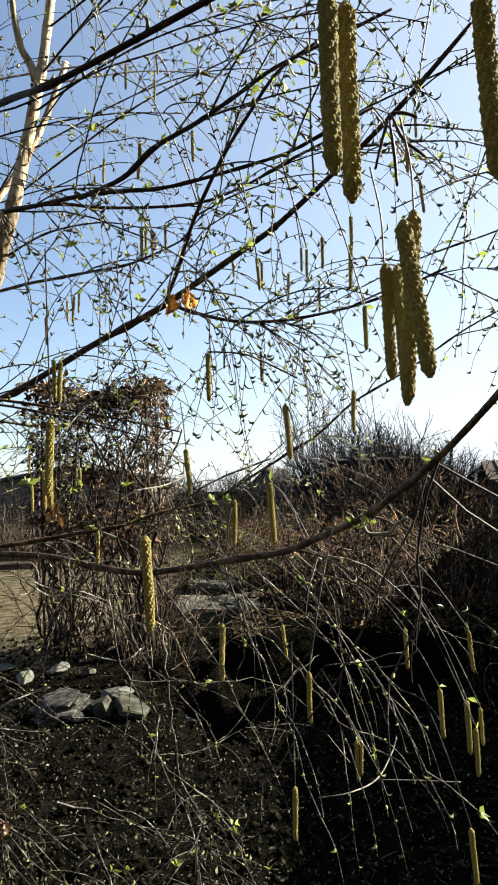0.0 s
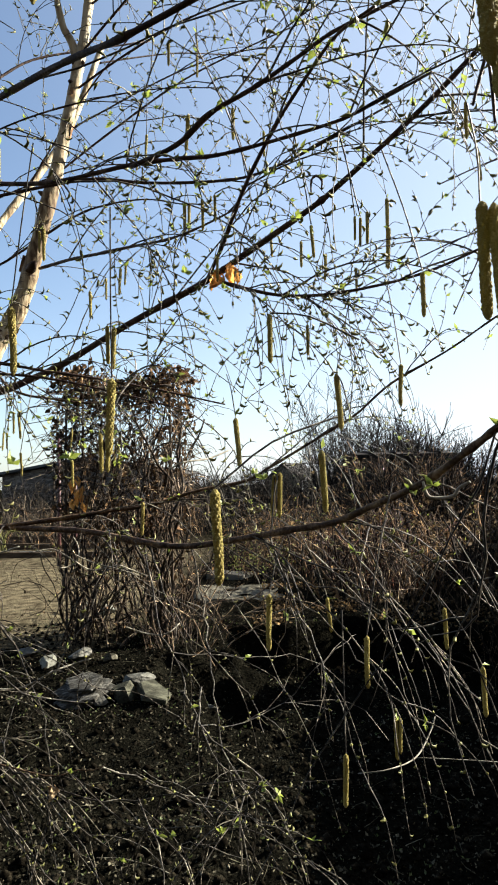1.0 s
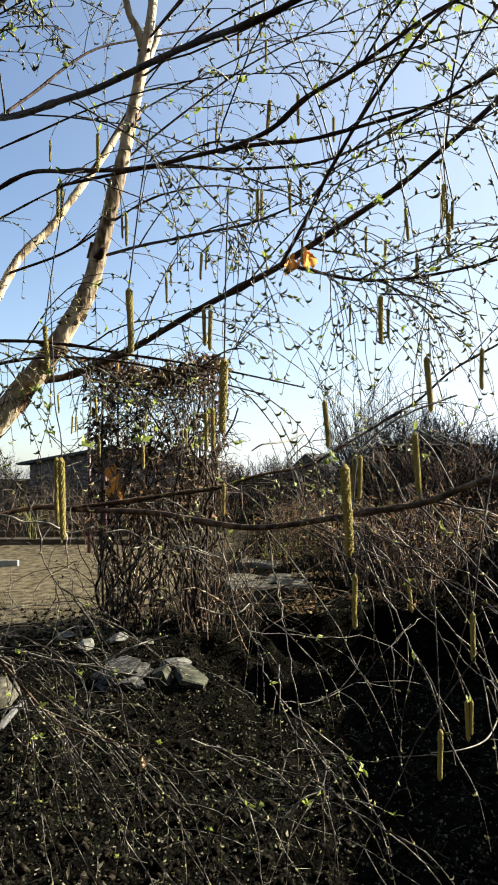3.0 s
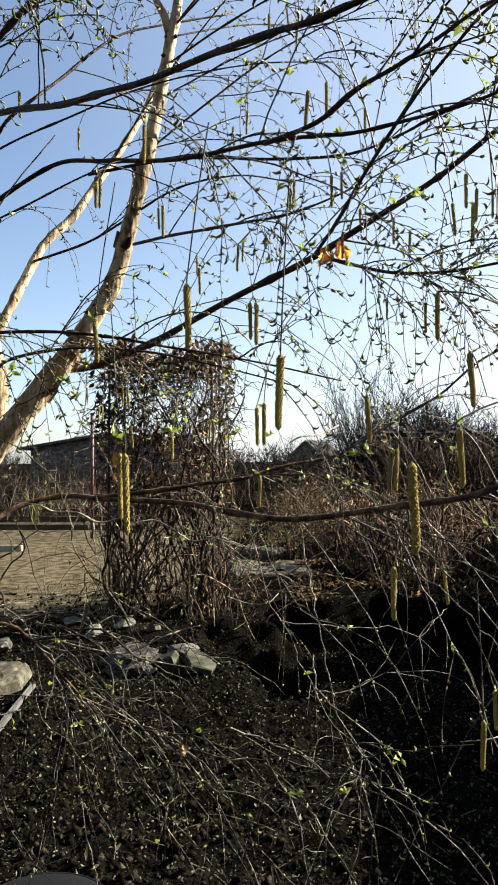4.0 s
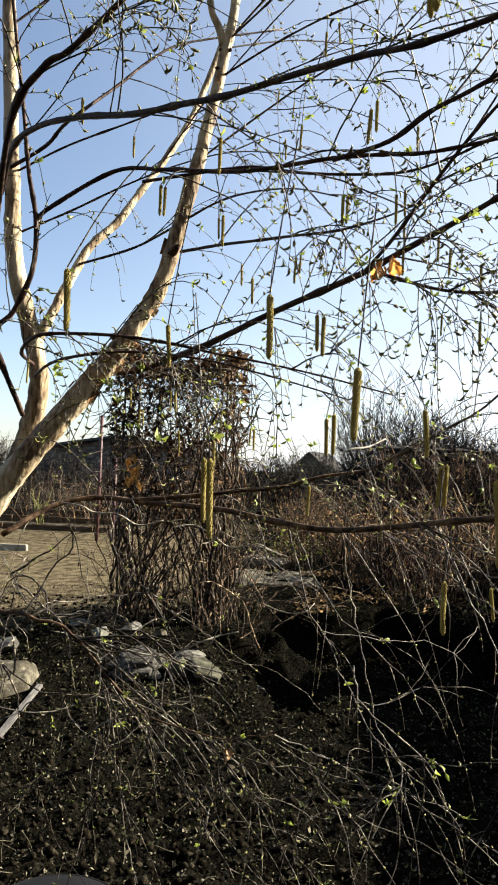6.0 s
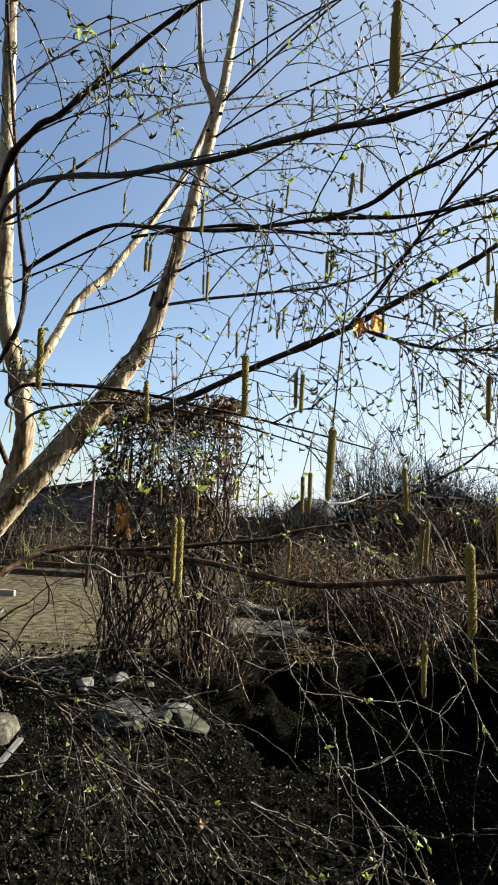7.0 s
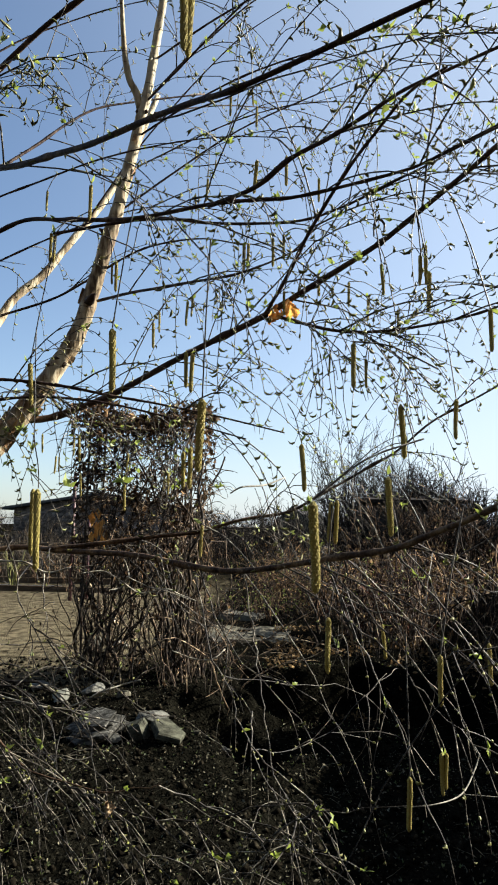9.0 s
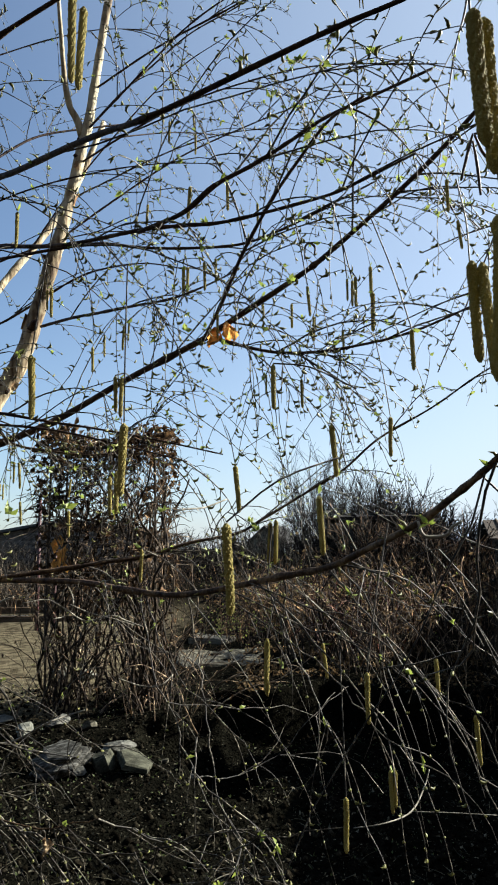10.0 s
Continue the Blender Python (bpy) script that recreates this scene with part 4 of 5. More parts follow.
def dry_leaf(place, seed, size, material=DRY_LEAF):
    """A crumpled, orange-brown leaf caught on the limb."""
    rng = random.Random(seed)
    g, n = Geo(), 9
    for i in range(n + 1):
        for j in range(n + 1):
            u, v = i / n * 2 - 1, j / n
            w = math.sin(math.pi * min(1, v * 0.92 + 0.04)) ** 0.7 * (1 + 0.10 * math.cos(9 * v * 3.1))
            g.v.append((u * w * 0.017, 0.010 * math.sin(u * 2.6 + v * 3) + 0.006 * rng.uniform(-1, 1), -v * 0.040 + 0.006 * math.sin(u * 4)))
    for i in range(n):
        for j in range(n):
            a = i * (n + 1) + j
            g.f.append((a, a + 1, a + n + 2, a + n + 1))
    ob = part("dry_leaf", g, material, None, "crumpled orange dead leaf caught on the limb")
    ob.matrix_basis = Matrix.Translation(place) @ Euler((0.2, rng.uniform(-0.5, 0.5), rng.uniform(0, 3))).to_matrix().to_4x4() @ Matrix.Scale(size, 4)
    return under(ob, BOUGHS["b1"][1])


dry_leaf((-0.066, 1.100, 1.648), 1, 0.80)
dry_leaf((-0.046, 1.100, 1.662), 4, 0.85)
dry_leaf((-0.288, 0.881, 0.862), 6, 0.45, PEEL)


def tuft(place, seed, n=5, size=0.02, owner=None):
    """A tuft of fresh leaves opening from one bud."""
    rng = random.Random(seed)
    g = Geo()
    for _ in range(n):
        al = (rand_dir(rng) + Vector((0, 0, 0.5))).normalized()
        side = al.cross(rand_dir(rng)).normalized()
        s = size * rng.uniform(0.45, 0.9)
        g.blade(Vector(place), al, side, s, s * 0.55, rng.uniform(0.15, 0.5), rng.uniform(-0.2, 0.5))
    return under(part("leaf_tuft", g, LEAF, None, "bright green tuft of unfolding leaves"), owner or nearest_limb(Vector(place))[1])


for i, (x, y, z, n, s) in enumerate([(0.097, 0.778, 1.826, 6, 0.024), (0.132, 0.771, 1.807, 5, 0.020), (0.188, 0.613, 1.268, 6, 0.014), (0.070, 0.997, 1.697, 6, 0.018), (-0.635, 1.310, 1.448, 8, 0.026), (-0.619, 1.322, 1.413, 6, 0.024),
                                     (-0.760, 1.319, 1.474, 8, 0.030), (-0.486, 1.205, 1.320, 4, 0.034), (-0.177, 1.181, 1.320, 5, 0.020), (-0.008, 1.045, 1.290, 5, 0.020), (0.146, 0.771, 1.847, 5, 0.022), (0.182, 0.765, 1.825, 5, 0.018)]):
    tuft((x, y, z), 500 + i, n, s)
for i, (x, y, z, n, s) in enumerate([(-0.009, 1.397, 1.281, 6, 0.024), (-0.044, 0.935, 1.568, 5, 0.016), (-0.114, 1.008, 1.619, 6, 0.018), (-0.378, 1.215, 1.331, 7, 0.030), (-0.055, 0.889, 0.798, 6, 0.018), (-0.35, 1.22, 1.35, 5, 0.022)]):
    tuft((x, y, z), 520 + i, n, s)


def bent_twig(name, pts, r, material, label, owner):
    g = Geo()
    line = curve(pts, 5)
    g.tube(line, [r * (0.75 + 0.5 * math.sin(math.pi * i / len(line))) for i in range(len(line))], 6)
    return under(part(name, g, material, None, label), owner)


bent_twig("bare_twig", [(0.185, 0.645, 1.272), (0.190, 0.645, 1.257), (0.204, 0.645, 1.255), (0.215, 0.645, 1.257), (0.221, 0.645, 1.265), (0.232, 0.645, 1.271)], 0.0018, SUNLIT_TWIG, "crooked bare twig painted pale as if sunlit", b4_ob)
bent_twig("curled_tendril", [(0.093, 0.944, 1.711), (0.094, 0.943, 1.732), (0.102, 0.943, 1.739), (0.110, 0.945, 1.732), (0.109, 0.945, 1.719)], 0.0016, LIMB, "dark curled old catkin", BOUGHS["b1"][1])
bent_twig("bare_twig", [(-0.135, 0.970, 1.298), (-0.118, 0.985, 1.309), (-0.085, 1.045, 1.316), (-0.051, 1.096, 1.333)], 0.0013, SUNLIT_TWIG, "bare twig painted pale as if sunlit", BOUGHS["b5"][1])
bent_twig("bare_twig", [(0.150, 1.10, 0.787), (0.202, 1.10, 0.794), (0.255, 1.15, 0.793), (0.290, 1.20, 0.815), (0.305, 1.22, 0.838)], 0.0011, SUNLIT_TWIG, "bare twig painted pale as if sunlit", b4_ob)
bent_twig("bare_twig", [(0.255, 1.15, 0.793), (0.33, 1.15, 0.790), (0.40, 1.15, 0.786)], 0.0007, SUNLIT_TWIG, "bare twig painted pale as if sunlit", b4_ob)
for pts, r in (([(-0.653, 1.1, 0.958), (-0.596, 1.12, 0.945), (-0.508, 1.1, 0.932), (-0.441, 1.12, 0.92), (-0.367, 1.1, 0.956), (-0.338, 1.12, 0.963), (-0.302, 1.1, 0.977)], 0.0013),
               ([(-0.70, 1.24, 1.188), (-0.641, 1.2, 1.184), (-0.621, 1.22, 1.171), (-0.564, 1.2, 1.17), (-0.527, 1.22, 1.149), (-0.472, 1.2, 1.162)], 0.0016),
               ([(-0.366, 1.2, 1.179), (-0.364, 1.22, 1.161), (-0.356, 1.2, 1.143), (-0.375, 1.22, 1.123), (-0.393, 1.2, 1.12)], 0.0012),
               ([(-0.356, 1.2, 1.143), (-0.344, 1.15, 1.149), (-0.308, 1.17, 1.13), (-0.271, 1.15, 1.125), (-0.232, 1.17, 1.109)], 0.0010),
               ([(-0.453, 1.2, 1.15), (-0.414, 1.22, 1.154), (-0.373, 1.2, 1.139), (-0.337, 1.22, 1.113), (-0.282, 1.2, 1.124), (-0.258, 1.22, 1.112), (-0.223, 1.2, 1.103)], 0.0013),
               ([(-0.266, 1.2, 1.009), (-0.226, 1.22, 0.991), (-0.188, 1.2, 0.996), (-0.167, 1.22, 1.011)], 0.0012)):
    bent_twig("bare_twig", [Vector(q) for q in pts], r, SUNLIT_TWIG, "bare twig painted pale as if sunlit", b4_ob)
near_owner = BOUGHS["b3b"][1]
for pts in ([(0.177, 0.360, 1.533), (0.173, 0.361, 1.520), (0.167, 0.362, 1.499)], [(0.178, 0.360, 1.532), (0.185, 0.362, 1.517), (0.198, 0.363, 1.506)], [(0.178, 0.360, 1.533), (0.186, 0.361, 1.533), (0.194, 0.361, 1.530)], [(0.177, 0.361, 1.528), (0.179, 0.362, 1.509), (0.180, 0.363, 1.488)]):
    bent_twig("withered_catkin", pts, 0.0009, LIMB, "limp dark withered catkin", near_owner)

# ---- ground ----
def soil_height(x, y):
    """The height of the ground: a dug bed in front, a low terrace behind its edge."""
    edge = 4.35 + 0.25 * math.sin(x * 1.3 + 0.5) + 0.5 * max(0.0, x + 0.4)
    rise = 0.10 / (1 + math.exp(max(-40.0, min(40.0, -(y - edge) * 9))))
    d = math.hypot(x, y)
    rough = 0.030 * max(0.06, min(1.0, 3.0 / max(d, 1.0)))
    z = rise * min(1.0, 12 / max(d, 1)) + rough * noise.noise(Vector((x * 5.2, y * 5.2, 0))) + (rough * 0.7 * noise.noise(Vector((x * 14, y * 14, 3))) + rough * 0.45 * noise.noise(Vector((x * 33, y * 33, 7)))) * max(0.0, min(1.0, 6.3 - y)) * max(0.0, min(1.0, 3.3 - abs(x)))
    # A made-up hollow, sunk so that the bed's dark area lies in shade.
    wob = 0.5 * noise.noise(Vector((x * 1.7, y * 1.7, 11))) + 0.2 * noise.noise(Vector((x * 5, y * 5, 12)))
    pit = max(0.0, 1 - ((x + wob - 0.70) / 1.40) ** 2) * max(0.0, 1 - ((y + wob - 4.62) / 0.92) ** 4)
    z -= 0.38 * min(1.0, pit * 1.9)
    if x < -1.7 and 4.6 < y < 9.2:
        z = z * 0.45 + 0.06
    if x < -1.0 and 9.6 < y < 17:
        z += 0.06 * math.sin(y * 6.2) * min(1.0, y - 9.6)
    return z - 0.0009 * max(0, d - 30)


xs = np.concatenate([-np.geomspace(3.2, 400, 34)[::-1], np.linspace(-3.1, 3.1, 230), np.geomspace(3.2, 400, 34)])
ys = np.concatenate([-np.geomspace(0.9, 300, 22)[::-1], np.linspace(-0.7, 6.2, 250), np.geomspace(6.25, 600, 110)])
g = Geo()
g.v = [(x, y, soil_height(x, y)) for y in ys for x in xs]
W = len(xs)
g.f = [(j * W + i, j * W + i + 1, (j + 1) * W + i + 1, (j + 1) * W + i) for j in range(len(ys) - 1) for i in range(W - 1)]
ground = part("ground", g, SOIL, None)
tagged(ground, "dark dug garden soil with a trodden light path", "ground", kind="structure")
# the trodden path: a paler dry earth where the bed ends
nt = SOIL.node_tree
bsdf = nt.nodes["Principled BSDF"]
old = bsdf.inputs["Base Color"].links[0].from_socket
pos = nt.nodes.new("ShaderNodeTexCoord")
sep = nt.nodes.new("ShaderNodeSeparateXYZ")
wob = nt.nodes.new("ShaderNodeTexNoise")
wob.inputs["Scale"].default_value, wob.inputs["Detail"].default_value = 2.2, 6
nt.links.new(pos.outputs["Object"], sep.inputs[0])
nt.links.new(pos.outputs["Object"], wob.inputs["Vector"])


def node_math(op, a, b):
    m = nt.nodes.new("ShaderNodeMath")
    m.operation = op
    m.use_clamp = op == "MULTIPLY"
    for k, s in enumerate((a, b)):
        if isinstance(s, (int, float)):
            m.inputs[k].default_value = s
        else:
            nt.links.new(s, m.inputs[k])
    return m.outputs[0]


def node_step(value, lo, hi):
    m = nt.nodes.new("ShaderNodeMapRange")
    m.inputs[1].default_value, m.inputs[2].default_value = lo, hi
    nt.links.new(value, m.inputs[0])
    return m.outputs[0]


wx = node_math("ADD", sep.outputs[0], node_math("MULTIPLY", wob.outputs["Fac"], 0.9))
wy = node_math("ADD", sep.outputs[1], node_math("MULTIPLY", wob.outputs["Fac"], 1.2))
mask = node_math("MULTIPLY", node_math("MULTIPLY", node_step(wx, -0.75, -1.15), node_step(wy, 4.9, 5.6)), node_step(wy, 15.5, 9.7))
earth = nt.nodes.new("ShaderNodeValToRGB")
earth.color_ramp.elements[0].color, earth.color_ramp.elements[1].color = (0.020, 0.016, 0.010, 1), (0.155, 0.130, 0.082, 1)
earth.color_ramp.elements[0].position, earth.color_ramp.elements[1].position = 0.3, 0.7
en = nt.nodes.new("ShaderNodeTexNoise")
en.inputs["Scale"].default_value, en.inputs["Detail"].default_value = 9, 8
nt.links.new(pos.outputs["Object"], en.inputs["Vector"])
nt.links.new(en.outputs["Fac"], earth.inputs[0])
mix = nt.nodes.new("ShaderNodeMix")
mix.data_type = "RGBA"
nt.links.new(mask, mix.inputs["Factor"])
nt.links.new(old, mix.inputs["A"])
nt.links.new(earth.outputs[0], mix.inputs["B"])
nt.links.new(mix.outputs["Result"], bsdf.inputs["Base Color"])

# dead leaves and straw lying on the bed
rng = random.Random(21)
g, gg = Geo(), Geo()
for i in range(30000):
    y = 1.3 + 5.0 * rng.random() ** 1.25
    x = rng.uniform(-0.62, 0.55) * (y + 0.4)
    p = Vector((x, y, soil_height(x, y) + 0.004))
    u = rng.random()
    if u < 0.035:
        al = Vector((rng.uniform(-1, 1), rng.uniform(-1, 1), rng.uniform(-0.1, 0.3))).normalized()
        g.tube([p, p + al * rng.uniform(0.02, 0.05), p + al * rng.uniform(0.05, 0.09) + rand_dir(rng) * 0.01], 0.0012, 3, False)
    elif u < 0.16:
        al = Vector((rng.uniform(-1, 1), rng.uniform(-1, 1), rng.uniform(-0.2, 0.75))).normalized()
        s = 0.004 + 0.010 * rng.random() ** 2
        g.blade(p, al, al.cross(rand_dir(rng)).normalized(), s * rng.uniform(1.2, 2.6), s, rng.uniform(-0.9, 0.9), rng.uniform(-0.9, 0.9))
    else:
        g.chip(rng, p, 0.002 + 0.0085 * rng.random() ** 2)
crumbs = Geo()
for i in range(12000):
    y = 1.3 + 4.2 * rng.random() ** 1.2
    x = rng.uniform(-0.62, 0.55) * (y + 0.4)
    s = 0.005 + 0.019 * rng.random() ** 3
    crumbs.clod(rng, Vector((x, y, soil_height(x, y) + s * 0.2)), s)
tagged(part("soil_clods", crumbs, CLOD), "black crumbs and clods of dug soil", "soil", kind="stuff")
for i in range(3200):
    x, y = rng.uniform(-3.0, 2.5), 1.2 + 4.5 * rng.random()
    if noise.noise(Vector((x * 1.4, y * 1.4, 5))) < -0.12:
        continue
    p = Vector((x, y, soil_height(x, y)))
    for _ in range(3):
        al = (Vector((0, 0, 1)) + rand_dir(rng) * 0.9).normalized()
        gg.blade(p, al, al.cross(rand_dir(rng)).normalized(), rng.uniform(0.006, 0.020), rng.uniform(0.004, 0.008))
# fallen leaves on the bank at the thicket's foot
bank = Geo()
for i in range(5200):
    x, y = rng.uniform(-0.3, 2.9), rng.uniform(5.35, 7.6)
    if noise.noise(Vector((x * 2.2, y * 2.2, 15))) < -0.1:
        continue
    p = Vector((x, y, soil_height(x, y) + 0.012))
    al = Vector((rng.uniform(-1, 1), rng.uniform(-1, 1), rng.uniform(-0.1, 0.7))).normalized()
    s = rng.uniform(0.010, 0.026)
    bank.blade(p, al, al.cross(rand_dir(rng)).normalized(), s * rng.uniform(1.3, 2.2), s, rng.uniform(-0.9, 0.9), rng.uniform(-0.9, 0.9))
tagged(part("leaf_litter", bank, WITHERED), "golden-brown fallen leaves on the bank under the thicket", "leaf litter", kind="stuff")
tagged(part("leaf_litter", g, LITTER), "scattered dead leaves and straw on the soil", "leaf litter", kind="stuff")
tagged(part("green_sprouts", gg, GRASS), "small green weeds sprouting on the soil", "weeds", kind="stuff")


# ---- stones, slab, boards ----
def rock_mesh(size, seed, cuts=15, material=STONE, slabby=0.0):
    """An angular broken stone: a lump cut by flat planes, with worn edges."""
    rng = random.Random(seed)
    bm = bmesh.new()
    bmesh.ops.create_icosphere(bm, subdivisions=4, radius=1.0)
    planes = [(rand_dir(rng), rng.uniform(0.38, 0.72)) for _ in range(cuts)]
    for v in bm.verts:
        for nrm, d in planes:
            over = v.co.dot(nrm) - d
            if over > 0:
                v.co -= nrm * over * 0.95
        v.co += v.co.normalized() * 0.03 * noise.noise(v.co * 4 + Vector((seed, 0, 0)))
        v.co.z += slabby * 0.06 * math.floor(v.co.z * 6) / 6
        v.co = Vector((v.co.x * size[0], v.co.y * size[1], v.co.z * size[2]))
    me = bpy.data.meshes.new("stone")
    bm.to_mesh(me)
    bm.free()
    me.materials.append(material)
    return me


def stone(place, size, seed, material, label, turn=0.0, tilt=(0, 0), sink=0.3):
    ob = new("stone", rock_mesh(size, seed, 15, material))
    x, y = place
    ob.matrix_basis = pose(x, y, soil_height(x, y) + size[2] * (1 - sink) * 0.7, tilt[0], tilt[1], turn)
    return tagged(ob, label, "stone", "stones along the edge of the bed")


def shard(bm, c, size, rng, m, n=7):
    """One flat, broken plate: an uneven many-cornered prism with chipped edges."""
    rings = []
    cor = [(math.cos(a) * rng.uniform(0.8, 1.3), math.sin(a) * rng.uniform(0.8, 1.3)) for a in sorted((k + rng.uniform(-0.3, 0.3)) * 6.283 / n for k in range(n))]
    for z, f in ((-0.5, 0.86), (-0.32, 1.0), (0.30, 0.97), (0.5, 0.86)):
        rings.append([bm.verts.new(m @ (Vector(c) + Vector((x * f * size[0] / 2 * rng.uniform(0.95, 1.05), y * f * size[1] / 2 * rng.uniform(0.95, 1.05), (z + rng.uniform(-0.08, 0.08)) * size[2])))) for x, y in cor])
    for lo, hi in zip(rings, rings[1:]):
        for k in range(n):
            bm.faces.new((lo[k], lo[(k + 1) % n], hi[(k + 1) % n], hi[k]))
    bm.faces.new(rings[-1])
    bm.faces.new(rings[0][::-1])


def layered_stone(place, plates, seed, material, label, turn=0.0, tilt=(0, 0), lift=0.03):
    """A stone that has split into plates; plates: offset and size of each."""
    rng = random.Random(seed)
    bm = bmesh.new()
    for c, sz in plates:
        shard(bm, c, sz, rng, pose(0, 0, 0, rng.uniform(-5, 5), rng.uniform(-5, 5), rng.uniform(-15, 15)), rng.randint(5, 6))
    me = bpy.data.meshes.new("stone")
    bm.to_mesh(me)
    bm.free()
    me.materials.append(material)
    ob = new("stone", me)
    x, y = place
    ob.matrix_basis = pose(x, y, soil_height(x, y) + lift, tilt[0], tilt[1], turn)
    return tagged(ob, label, "stone", "stones along the edge of the bed")


layered_stone((-1.22, 3.84), [((0, 0, -0.03), (0.30, 0.24, 0.04)), ((0.005, 0.008, 0.004), (0.29, 0.23, 0.022)), ((-0.008, 0.012, 0.027), (0.27, 0.215, 0.020)), ((0.012, 0.02, 0.046), (0.24, 0.18, 0.014))], 3, SLATE, "dark grey layered slate stone on the soil", 12, (22, -12), 0.06)
layered_stone((-0.98, 3.88), [((0, 0, 0), (0.19, 0.15, 0.105))], 8, MOSSY, "brown broken stone beside the slate", -35, (12, -24), 0.035)
layered_stone((-0.785, 3.87), [((0, 0, 0), (0.22, 0.24, 0.040))], 26, MOSSY, "tilted slab of greenish stone on the soil", 30, (9, 15), 0.05)
stone((-0.95, 4.12), (0.16, 0.10, 0.05), 19, STONE, "flat grey stone on the soil", 40)
stone((-0.55, 4.10), (0.17, 0.07, 0.035), 23, STONE, "thin flat grey stone on the soil", -20)
stone((-1.60, 4.28), (0.075, 0.06, 0.06), 27, LIME, "pale rounded stone on the soil", 0)
stone((-1.42, 4.45), (0.13, 0.09, 0.055), 29, STONE, "grey stone half sunk in the soil", 60)
stone((-1.20, 4.42), (0.10, 0.07, 0.04), 33, TAN, "small tan stone half sunk in the soil", 60)
stone((-1.85, 4.55), (0.12, 0.09, 0.05), 35, STONE, "grey stone half sunk in the soil", 10)
stone((-2.15, 4.05), (0.15, 0.10, 0.06), 37, STONE, "grey stone half sunk in the soil", 30)
stone((-1.79, 5.60), (0.065, 0.04, 0.14), 41, LIME, "upright pale stone chip under the vine", 5)
stone((-1.66, 5.95), (0.14, 0.07, 0.06), 43, LIME, "pale stone chip under the vine", 5)
rng = random.Random(3)
for i in range(9):
    x, y = rng.uniform(-2.7, -0.3), rng.uniform(3.7, 4.9)
    s = rng.uniform(0.025, 0.06)
    stone((x, y), (s * 1.3, s, s * 0.8), 100 + i, rng.choice((STONE, TAN)), "small stone half sunk in the soil", rng.uniform(0, 180))


def bevel_box(name, size, material, bevel=0.01, warp=0.0, seed=0, cuts=4):
    """A board or slab with rounded, slightly uneven edges."""
    bm = bmesh.new()
    bmesh.ops.create_cube(bm, size=1.0)
    bmesh.ops.scale(bm, vec=size, verts=bm.verts)
    bmesh.ops.subdivide_edges(bm, edges=bm.edges, cuts=cuts, use_grid_fill=True)
    edges = [e for e in bm.edges if len(e.link_faces) == 2 and e.calc_face_angle(0) > 0.5]
    bmesh.ops.bevel(bm, geom=edges, offset=bevel, segments=2, affect="EDGES")
    for v in bm.verts:
        v.co += Vector((noise.noise(v.co * 5 + Vector((seed, 0, 0))), noise.noise(v.co * 5 + Vector((0, seed, 9))), noise.noise(v.co * 5 + Vector((4, 0, seed))))) * warp
    me = bpy.data.meshes.new(name)
    bm.to_mesh(me)
    bm.free()
    me.materials.append(material)
    return me


slab = new("concrete_slab", bevel_box("concrete_slab", (0.95, 0.9, 0.12), TAN, 0.02, 0.06, 2, 9))
slab.matrix_basis = pose(-0.52, 6.95, 0.055, 0, 2, 12)
tagged(slab, "worn pale concrete slab lying on the earth", "slab")
slab2 = new("concrete_slab", bevel_box("concrete_slab", (0.5, 0.4, 0.10), CONCRETE, 0.02, 0.02, 5))
slab2.matrix_basis = pose(-0.75, 8.2, 0.11, 0, 3, -12)
tagged(slab2, "small worn concrete slab on the earth", "slab")
bm = bmesh.new()
for c, sz in (((0, 0, 0), (0.34, 0.30, 0.10)), ((-0.02, 0.03, 0.06), (0.28, 0.22, 0.05))):
    shard(bm, c, sz, random.Random(8), pose(0, 0, 0, 0, 0, 10 * sz[2] * 40), 6)
me = bpy.data.meshes.new("stone_block")
bm.to_mesh(me)
bm.free()
me.materials.append(TAN)
block = new("stone_block", me)
block.matrix_basis = pose(-1.84, 3.40, 0.05, 4, -5, 24)
tagged(block, "pale broken concrete block on the soil", "block")
plank = new("grey_plank", bevel_box("grey_plank", (0.72, 0.035, 0.02), PLANK, 0.004, 0.004, 9))
plank.matrix_basis = pose(-1.62, 3.12, soil_height(-1.62, 3.12) + 0.02, 0, -2, 97)
tagged(plank, "weathered grey plank beside the concrete block", "plank")


def tub():
    """An upturned black rubber tub: a domed shell with a rolled rim."""
    ob = thing("rubber_tub", (-0.83, 1.63, -0.058), "upturned black rubber tub lying on the soil", "tub")
    g, n = Geo(), 48
    prof = [(0.0, 0.168), (0.05, 0.167), (0.10, 0.161), (0.145, 0.149), (0.18, 0.128), (0.205, 0.095), (0.22, 0.055), (0.23, 0.025), (0.245, 0.018), (0.25, 0.008), (0.245, -0.01)]
    for r, z in prof:
        for k in range(n):
            a = 2 * math.pi * k / n
            g.v.append((r * math.cos(a) * 1.1, r * math.sin(a), z))
    for i in range(len(prof) - 1):
        for k in range(n):
            g.f.append((i * n + k, (i + 1) * n + k, (i + 1) * n + (k + 1) % n, i * n + (k + 1) % n))
    part("shell", g, RUBBER, ob)
    r = Geo()
    r.tube([(0.178 * math.cos(2 * math.pi * k / n) * 1.1, 0.178 * math.sin(2 * math.pi * k / n), 0.1285) for k in range(n + 1)], 0.004, 6, False)
    part("ridge", r, RUBBER, ob, "raised ring on the tub")
    return ob


tub()


